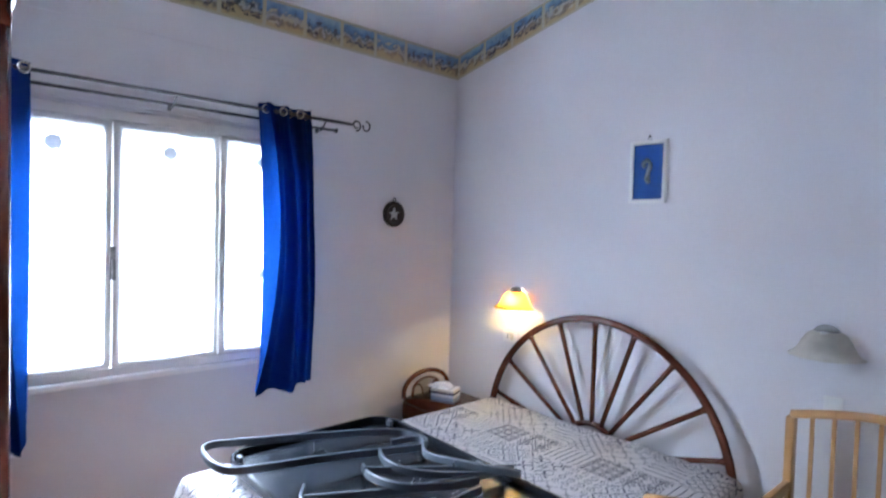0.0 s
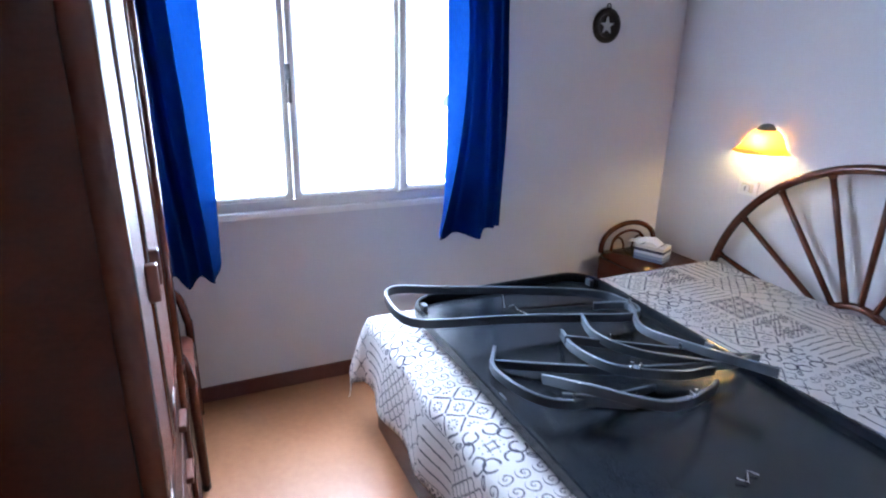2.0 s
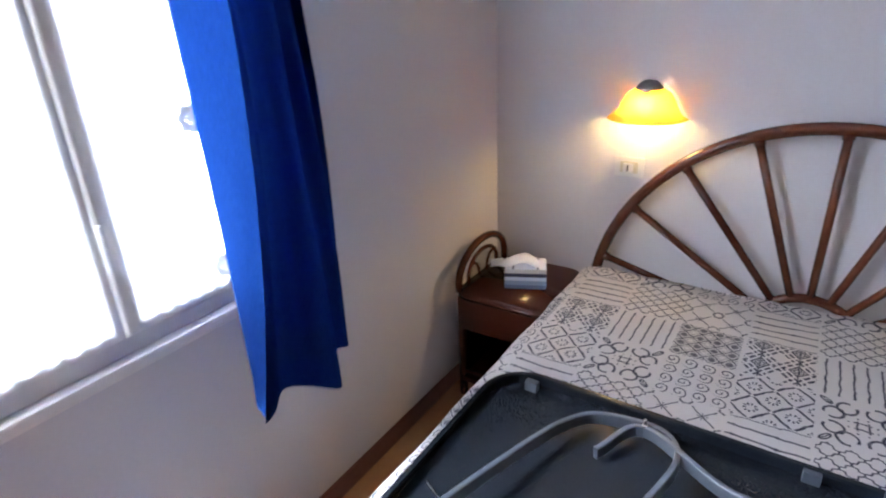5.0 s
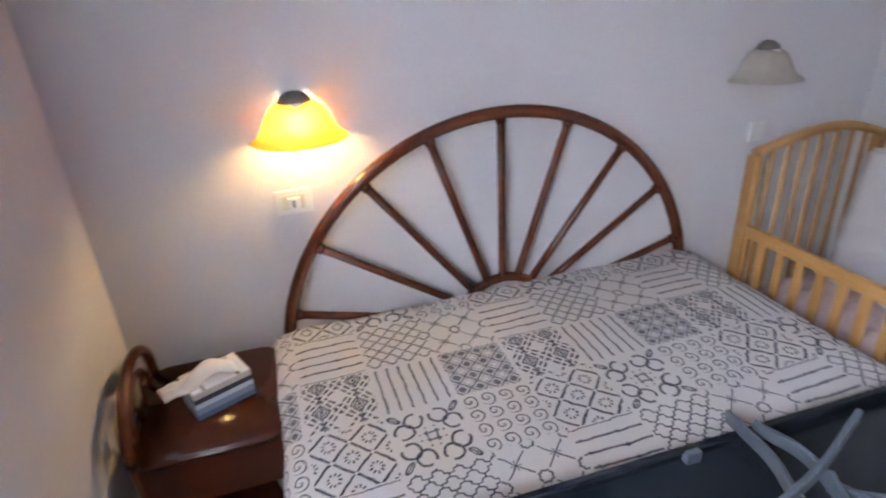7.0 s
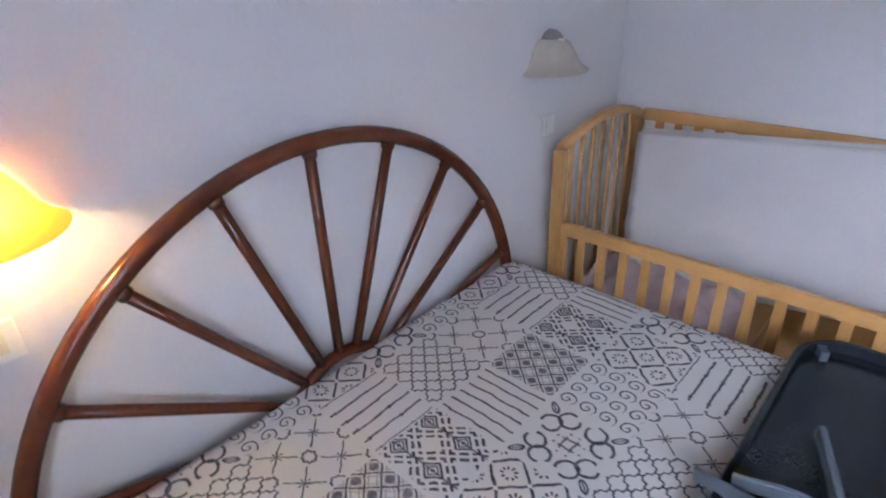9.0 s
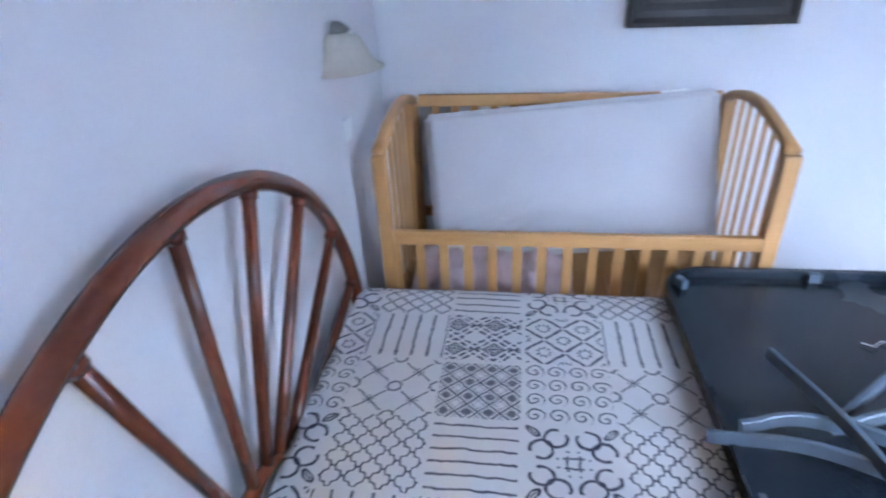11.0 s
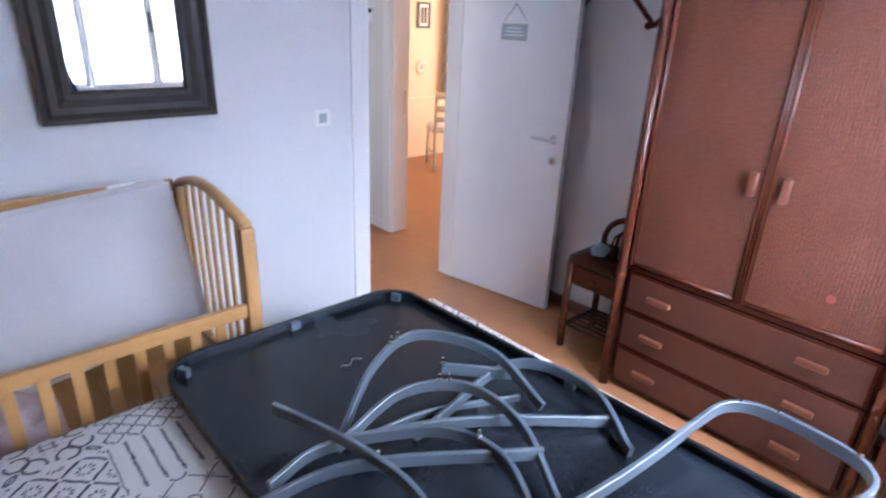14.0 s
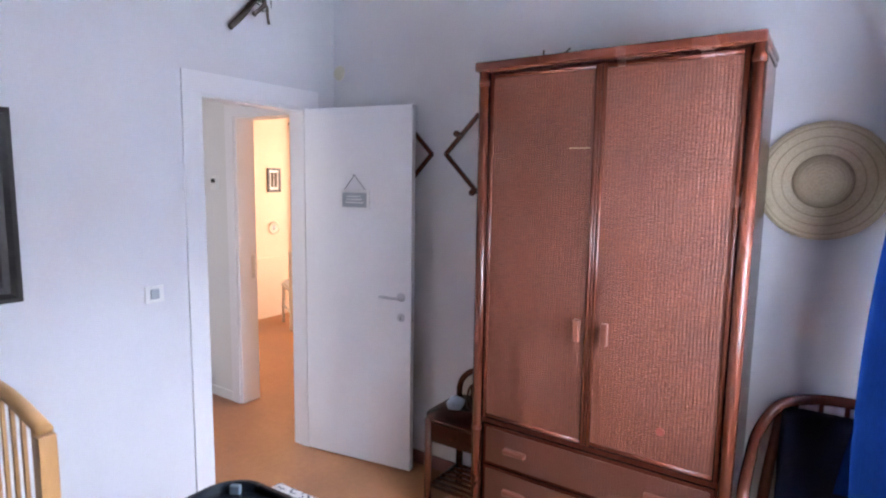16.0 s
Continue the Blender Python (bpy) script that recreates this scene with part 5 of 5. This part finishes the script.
# ---- wardrobe ----
def build_wardrobe():
    x0, x1, y0, y1 = 0.688, 1.715, -3.26, -2.826
    ob = thing("wardrobe", "tall mahogany-red wardrobe with woven cane doors and three drawers", "wardrobe", (1.22, -3.054, 0), -0.6)
    at = lambda bm: turned(bm, Matrix.Translation((-1.22, 3.05, 0)))  # noqa: E731
    part("side_panel", at(block(x0, x0 + 0.02, y0, y1, 0.05, 2.11, 0.003)), MAHOG, ob)
    part("side_panel", at(block(x1 - 0.02, x1, y0, y1, 0.05, 2.11, 0.003)), MAHOG, ob)
    part("back_panel", at(block(x0 + 0.02, x1 - 0.02, y0, y0 + 0.01, 0.05, 2.11)), MAHOG, ob)
    part("bottom_panel", at(block(x0 + 0.02, x1 - 0.02, y0 + 0.01, y1, 0.05, 0.07)), MAHOG, ob)
    part("shelf", at(block(x0 + 0.02, x1 - 0.02, y0 + 0.01, y1, 0.605, 0.625)), MAHOG, ob)
    part("top_panel", at(block(x0 - 0.004, x1 + 0.012, y0, y1 + 0.03, 2.115, 2.135, 0.005)), WARDP, ob)
    part("cornice", at(block(x0 - 0.010, x1 + 0.020, y1 + 0.012, y1 + 0.045, 2.118, 2.155, 0.008, None, 3)), WARDP, ob, "", True)
    for x in (x0 + 0.008, x1 + 0.006):
        part("cornice_side", at(block(x - 0.015, x + 0.015, y0, y1 + 0.011, 2.136, 2.155, 0.005)), WARDP, ob, "", True)
    for x in (x0 + 0.010, x1 - 0.010):
        part("corner_post", at(sweep([(x, y1 + 0.012, 0.0), (x, y1 + 0.012, 2.12)], round_section(0.023, 14), (0, 1, 0))), WARDP, ob, "round glossy pole", True)
        for z in (0.56, 2.06):
            part("post_binding", at(sweep([(x, y1 + 0.012, z), (x, y1 + 0.012, z + 0.03)], round_section(0.0245, 14), (0, 1, 0))), WARDP, ob, "", True)
        part("back_foot", at(block(x - 0.02, x + 0.02, y0, y0 + 0.04, 0, 0.05)), MAHOG, ob)
    mid, f = 1.21, y1
    for a, b, hx in ((x0 + 0.036, mid - 0.004, mid - 0.062), (mid + 0.004, x1 - 0.036, mid + 0.048)):
        door = part("door", at(block(a, b, f - 0.018, f + 0.002, 0.632, 2.108, 0.002)), MAHOG, ob, "hinged door")
        part("cane_panel", at(block(a + 0.018, b - 0.018, f + 0.002, f + 0.008, 0.650, 2.090, 0.002)), WEAVE, door, "red-brown woven cane panel")
        for p, q in (((a + 0.009, 0.632), (a + 0.009, 2.108)), ((b - 0.009, 0.632), (b - 0.009, 2.108))):
            part("edge_bead", at(sweep([(p[0], f + 0.006, p[1]), (q[0], f + 0.006, q[1])], round_section(0.010, 10), (0, 1, 0))), WARDP, door, "", True)
        for z in (0.641, 2.099):
            part("edge_bead", at(sweep([(a + 0.018, f + 0.006, z), (b - 0.018, f + 0.006, z)], round_section(0.009, 8))), WARDP, door, "", True)
        part("handle", at(block(hx - 0.013, hx + 0.013, f + 0.008, f + 0.034, 1.05, 1.14, 0.008, None, 3)), PULL, door, "rounded wooden pull")
    part("middle_bead", at(sweep([(mid, f + 0.008, 0.632), (mid, f + 0.008, 2.108)], round_section(0.007, 8), (0, 1, 0))), WARDP, ob, "", True)
    for z0, z1 in ((0.415, 0.598), (0.225, 0.408), (0.035, 0.218)):
        d = part("drawer", at(block(x0 + 0.042, x1 - 0.042, f - 0.018, f + 0.002, z0, z1, 0.003)), MAHOG, ob, "wide drawer")
        part("cane_panel", at(block(x0 + 0.056, x1 - 0.056, f + 0.002, f + 0.007, z0 + 0.014, z1 - 0.014, 0.002)), WEAVE_SHADED, d)
        for x in (0.915, 1.512):
            part("handle", at(block(x - 0.052, x + 0.052, f + 0.007, f + 0.030, (z0 + z1) / 2 - 0.012, (z0 + z1) / 2 + 0.012, 0.008, None, 3)), PULL, d, "rounded wooden pull")
    part("sticker", at(turned(lathe([(0, 0), (0.016, 0), (0.016, 0.0012), (0, 0.0012)], steps=16), Matrix.Translation((0.925, f + 0.0081, 0.765)) @ Matrix.Rotation(radians(-90), 4, "X"))), STICK, ob, "small pink sticker")
    part("cane_splinter", at(block(1.24, 1.325, f + 0.0082, f + 0.0092, 1.800, 1.803)), STRAW, ob)


def build_twig():
    ob = thing("dry_twig", "thin dry twig lying on top of the wardrobe", "twig", (1.46, -2.95, 2.135))
    for n, (pts, r) in enumerate(((((-0.11, 0.03, 0.006), (-0.04, 0.01, 0.016), (0.02, -0.005, 0.030), (0.09, 0.0, 0.006)), 0.006), (((-0.04, 0.01, 0.016), (-0.06, 0.03, 0.045), (-0.085, 0.035, 0.062)), 0.004), (((0.02, -0.005, 0.030), (0.035, 0.02, 0.055), (0.03, 0.03, 0.066)), 0.004))):
        part("stem" if n == 0 else "side_shoot", sweep(smooth_line(pts, 5), round_section(r, 7), (0, 1, 0)), DRIFT, ob, "", True)


build_twig()
PULL = varied("pale_red_wood_pull", (0.095, 0.028, 0.016), (0.150, 0.048, 0.027), 0.35, (12, 12, 12), 60, 0.1, 0.0006)
STICK = material("pink_sticker", (0.24, 0.055, 0.045), 0.5)[0]
build_wardrobe()


# ---- armchair ----
def build_armchair():
    ob = thing("armchair", "red-brown rattan armchair with a navy back cushion beside the wardrobe", "armchair", (0.36, -3.03, 0))
    ob.matrix_world = pose(0.36, -3.03, 0) @ Matrix.Diagonal((1, 0.85, 1, 1))
    r = round_section(0.021, 12)
    rail = smooth_line([(0.275, 0.30, 0.46), (0.285, 0.25, 0.60), (0.285, 0.08, 0.665), (0.270, -0.12, 0.74), (0.19, -0.20, 0.845), (0.0, -0.235, 0.875), (-0.19, -0.20, 0.845), (-0.270, -0.12, 0.74), (-0.285, 0.08, 0.665), (-0.285, 0.25, 0.60), (-0.275, 0.30, 0.46)], 7)
    part("arm_and_back_rail", sweep(rail, r), WARDP, ob, "bent glossy rattan rail", True)
    for s in (-1, 1):
        part("front_leg", sweep(smooth_line([(s * 0.262, 0.30, 0.0), (s * 0.275, 0.30, 0.25), (s * 0.275, 0.30, 0.47)], 5), r, (0, 1, 0)), WARDP, ob, "", True)
        part("back_leg", sweep(smooth_line([(s * 0.235, -0.25, 0.0), (s * 0.245, -0.21, 0.40), (s * 0.20, -0.20, 0.84)], 5), r, (0, 1, 0)), WARDP, ob, "", True)
        part("side_rail", sweep([(s * 0.272, 0.30, 0.36), (s * 0.245, -0.21, 0.36)], round_section(0.016, 10)), WARDP, ob, "", True)
        part("arm_brace", sweep(smooth_line([(s * 0.275, 0.22, 0.42), (s * 0.285, 0.17, 0.52), (s * 0.285, 0.12, 0.655)], 5), round_section(0.012, 8), (0, 1, 0)), WARDP, ob, "", True)
    part("front_rail", sweep([(-0.272, 0.30, 0.36), (0.272, 0.30, 0.36)], round_section(0.018, 10)), WARDP, ob, "", True)
    part("seat", slab(rounded_outline(-0.26, 0.26, -0.21, 0.31, 0.05, 5), 0.375, 0.415, 0.01), SEATW, ob, "woven cane seat")
    for k in range(5):
        x = -0.16 + 0.08 * k
        part("back_spindle", sweep([(x, -0.205, 0.40), (x, -0.225, 0.86)], round_section(0.008, 8), (0, 1, 0)), WARDP, ob, "", True)
    cush = part("pad", turned(block(-0.215, 0.205, -0.055, 0.055, 0.0, 0.42, 0.045, None, 4), pose(0, -0.125, 0.416, 8, 0, 0)), NAVY, None, "", True)
    cush.name = "cushion"
    cush.matrix_world = pose(0.36, -3.03, 0) @ Matrix.Diagonal((1, 0.85, 1, 1))
    tagged(cush, "plump navy blue cushion leaning in the armchair", "cushion")


build_armchair()


# ---- cot ----
def build_cot():
    ob = thing("cot", "beech wood baby cot with one side lowered beside the bed", "cot", (2.64, -0.745, 0))
    fx, bx, ny, sy = -0.305, 0.33, 0.64, -0.64
    for y in (ny, sy):
        for x in (fx, bx):
            part("post", block(x - 0.018, x + 0.018, y - 0.025, y + 0.025, 0.0, 0.915, 0.008), BEECH, ob)
        line = [(fx + (bx - fx) * k / 16, y, 0.925 + 0.075 * math.sin(math.pi * k / 16) ** 0.9 * (0.55 + 0.45 * k / 16)) for k in range(17)]
        part("end_rail", sweep(line, bar_section(0.045, 0.034, 0.3)), BEECH, ob, "gently arched top rail", True)
        part("end_low_rail", block(fx + 0.018, bx - 0.018, y - 0.014, y + 0.014, 0.22, 0.27, 0.005), BEECH, ob)
        for k in range(1, 8):
            x = fx + (bx - fx) * k / 8
            top = 0.925 + 0.075 * math.sin(math.pi * k / 8) ** 0.9 * (0.55 + 0.45 * k / 8)
            part("end_slat", block(x - 0.0085, x + 0.0085, y - 0.006, y + 0.006, 0.27, top - 0.012, 0.003), BEECH, ob)
    for x, z in ((fx, 0.628), (bx, 0.945)):
        part("side_rail", block(x - 0.013, x + 0.013, sy + 0.026, ny - 0.026, z - 0.045, z + 0.005, 0.006), BEECHY, ob)
        part("side_low_rail", block(x - 0.013, x + 0.013, sy + 0.026, ny - 0.026, z - 0.56 if x > 0 else 0.10, z - 0.515 if x > 0 else 0.145, 0.006), BEECHY, ob)
        for k in range(14):
            y = 0.613 - 0.0868 * k if x < 0 else sy + 0.10 + k * 0.083
            low = z - 0.515 if x > 0 else 0.145
            part("side_slat", block(x - 0.007, x + 0.007, y - 0.017, y + 0.017, low, z - 0.045, 0.003), BEECH, ob)
    part("base_board", block(fx + 0.014, bx - 0.014, sy + 0.03, ny - 0.03, 0.25, 0.275, 0.003), BEECHY, ob)
    for k in range(8):
        y = sy + 0.10 + k * 0.15
        part("base_slat", block(fx + 0.016, bx - 0.016, y, y + 0.06, 0.276, 0.290), BEECH, ob)
    # leaning mattress
    mat = thing("cot_mattress", "white covered cot mattress leaning upright inside the cot", "mattress", (2.82, -0.745, 0.29))
    bm = bmesh.new()
    bmesh.ops.create_cube(bm, size=1.0, matrix=Matrix.Diagonal((0.052, 1.14, 0.62, 1)))
    bmesh.ops.bevel(bm, geom=bm.edges[:], offset=0.018, segments=3, affect="EDGES")
    bmesh.ops.subdivide_edges(bm, edges=[e for e in bm.edges if e.calc_length() > 0.2], cuts=40, use_grid_fill=True)
    for v in bm.verts:
        n = noise.noise((v.co.y * 3, v.co.z * 5, 0.0))
        v.co.x += 0.010 * n + 0.004 * math.sin(v.co.z * 30 + v.co.y * 9) * (0.4 if v.co.y > -0.1 else 1)
        rumple = max(0.0, min(1.0, (v.co.y - 0.02) * 4)) * max(0.0, min(1.0, (0.08 - v.co.z) * 5))
        v.co.x += 0.010 * rumple * math.sin(v.co.z * 62 + v.co.y * 34 + 5 * n)
    part("cover", turned(bm, pose(-0.038, -0.022, 0.352, -4.6, 13, 0)), FOAM, mat, "", True)
    part("zip_tag", turned(block(-0.018, 0.018, -0.45, -0.36, 0.311, 0.320, 0.003), pose(-0.038, -0.022, 0.352, -4.6, 13, 0)), WHITEP, mat)
    sheet = bmesh.new()
    bmesh.ops.create_grid(sheet, x_segments=24, y_segments=40, size=0.5)
    for v in sheet.verts:
        x, y = v.co.x, v.co.y
        v.co = Vector((x * 0.46, y * 0.62, 0.03 + 0.05 * noise.noise((x * 4, y * 6, 2)) + 0.03 * noise.noise((x * 11, y * 11, 5)) + 0.05 * (1 - 4 * x * x) * (1 - 4 * y * y)))
    bmesh.ops.solidify(sheet, geom=sheet.faces[:], thickness=0.008)
    s = part("crumpled_sheet", sheet, PINK, None, "", True)
    s.matrix_world = pose(2.60, -0.47, 0.30)
    tagged(s, "crumpled pale pink sheet lying in the cot", "sheet")


build_cot()


# ---- hall and far room things ----
def build_far_things():
    pic = thing("picture", "small framed print on the peach wall of the far room", "picture", (5.93, -5.205, 1.637))
    bm = block(-0.02, -0.001, -0.095, -0.07, -0.14, 0.14, 0.002)
    block(-0.02, -0.001, 0.07, 0.095, -0.14, 0.14, 0.002, bm)
    block(-0.02, -0.001, -0.07, 0.07, 0.115, 0.14, 0.002, bm)
    block(-0.02, -0.001, -0.07, 0.07, -0.14, -0.115, 0.002, bm)
    part("frame", bm, DARKFR, pic)
    part("mount", block(-0.008, -0.004, -0.07, 0.07, -0.115, 0.115), TISSUE, pic)
    for k in range(2):
        part("print", block(-0.0095, -0.0085, -0.045 + 0.05 * k, -0.005 + 0.05 * k, -0.085, 0.085), DRIFT, pic)
    plate = new("wall_plate")
    plate.matrix_world = pose(5.93, -5.19, 1.07, 0, -90, 0)
    tagged(plate, "small decorated plate on the peach wall of the far room", "plate")
    part("dish", lathe([(0, 0.008), (0.04, 0.008), (0.07, 0.018), (0.078, 0.018), (0.05, 0.0), (0, 0.0)], steps=32), CREAMP, plate, "", True)
    part("motif", lathe([(0.0, 0.009), (0.03, 0.009), (0.03, 0.0105), (0.0, 0.0105)], steps=16), SILVER, plate)
    cur = thing("checked_curtain", "checked beige curtain on the peach wall of the far room", "curtain", (5.85, -5.63, 0))
    bm = bmesh.new()
    rows = []
    for z in (0.78, 1.3, 1.8, 2.3):
        rows.append([bm.verts.new((0.02 * math.sin(k * 1.3), -0.14 + 0.28 * k / 30 + 0.01 * math.sin(z * 3), z)) for k in range(31)])
    for a, b in zip(rows, rows[1:]):
        for k in range(30):
            bm.faces.new((a[k], a[k + 1], b[k + 1], b[k]))
    bmesh.ops.solidify(bm, geom=bm.faces[:], thickness=0.004)
    part("cloth", bm, CHECK, cur, "", True)
    part("rod", sweep([(0.0, -0.5, 2.31), (0.0, 0.22, 2.31)], round_section(0.01, 8)), IRON, cur)
    part("bracket", sweep([(0.0, 0.18, 2.31), (0.08, 0.18, 2.31)], round_section(0.008, 8)), IRON, cur)
    chair = thing("dining_chair", "whitewashed wooden chair with a curved back in the far room", "chair", (5.335, -5.115, 0), 60)
    for sx in (-1, 1):
        part("back_post", sweep(smooth_line([(sx * 0.19, 0.20, 0.0), (sx * 0.19, 0.19, 0.44), (sx * 0.20, 0.27, 0.88)], 6), round_section(0.018, 8), (0, 1, 0)), CHAIRW, chair, "", True)
        part("leg", sweep([(sx * 0.20, -0.20, 0.0), (sx * 0.19, -0.19, 0.43)], round_section(0.018, 8), (0, 1, 0)), CHAIRW, chair, "", True)
        part("side_stretcher", sweep([(sx * 0.195, -0.195, 0.2), (sx * 0.19, 0.2, 0.2)], round_section(0.011, 8)), CHAIRW, chair, "", True)
    part("seat", slab(rounded_outline(-0.22, 0.22, -0.22, 0.22, 0.04, 4), 0.43, 0.465, 0.008), CHAIRW, chair)
    for z, y in ((0.84, 0.265), (0.70, 0.24), (0.58, 0.215)):
        part("back_slat", sweep(smooth_line([(-0.19, y, z), (0.0, y + 0.025, z), (0.19, y, z)], 5), bar_section(0.016, 0.06)), CHAIRW, chair, "", True)
    part("seat_pad", slab(rounded_outline(-0.20, 0.20, -0.19, 0.18, 0.05, 4), 0.466, 0.50, 0.012), TISSUE, chair, "pale seat pad", True)
    bin_ = thing("waste_bin", "small grey plastic bin standing on the hall floor", "bin", (4.34, -3.165, 0))
    part("bucket", lathe([(0, 0.004), (0.052, 0.004), (0.056, 0.0), (0.060, 0.004), (0.072, 0.165), (0.076, 0.168), (0.075, 0.174), (0.069, 0.172), (0.057, 0.012), (0, 0.012)], steps=28), GREYBIN, bin_, "", True)
    th = new("thermostat")
    th.matrix_world = pose(4.20, -3.25, 1.62, 0, 0, 180)
    tagged(th, "small white thermostat on the hall wall", "thermostat")
    part("case", block(-0.035, 0.035, -0.022, 0.0, -0.05, 0.05, 0.004), WHITEP, th)
    part("display", block(-0.024, 0.024, -0.0235, -0.0222, 0.005, 0.035), BLACKP, th)


GREYBIN = varied("grey_bin_plastic", (0.10, 0.105, 0.11), (0.16, 0.165, 0.17), 0.5, (9, 9, 9), 60, 0.1, 0.0006)
CHAIRW = varied("whitewashed_wood", (0.52, 0.47, 0.40), (0.66, 0.62, 0.55), 0.6, (8, 8, 3), 60, 0.2, 0.001)
build_far_things()
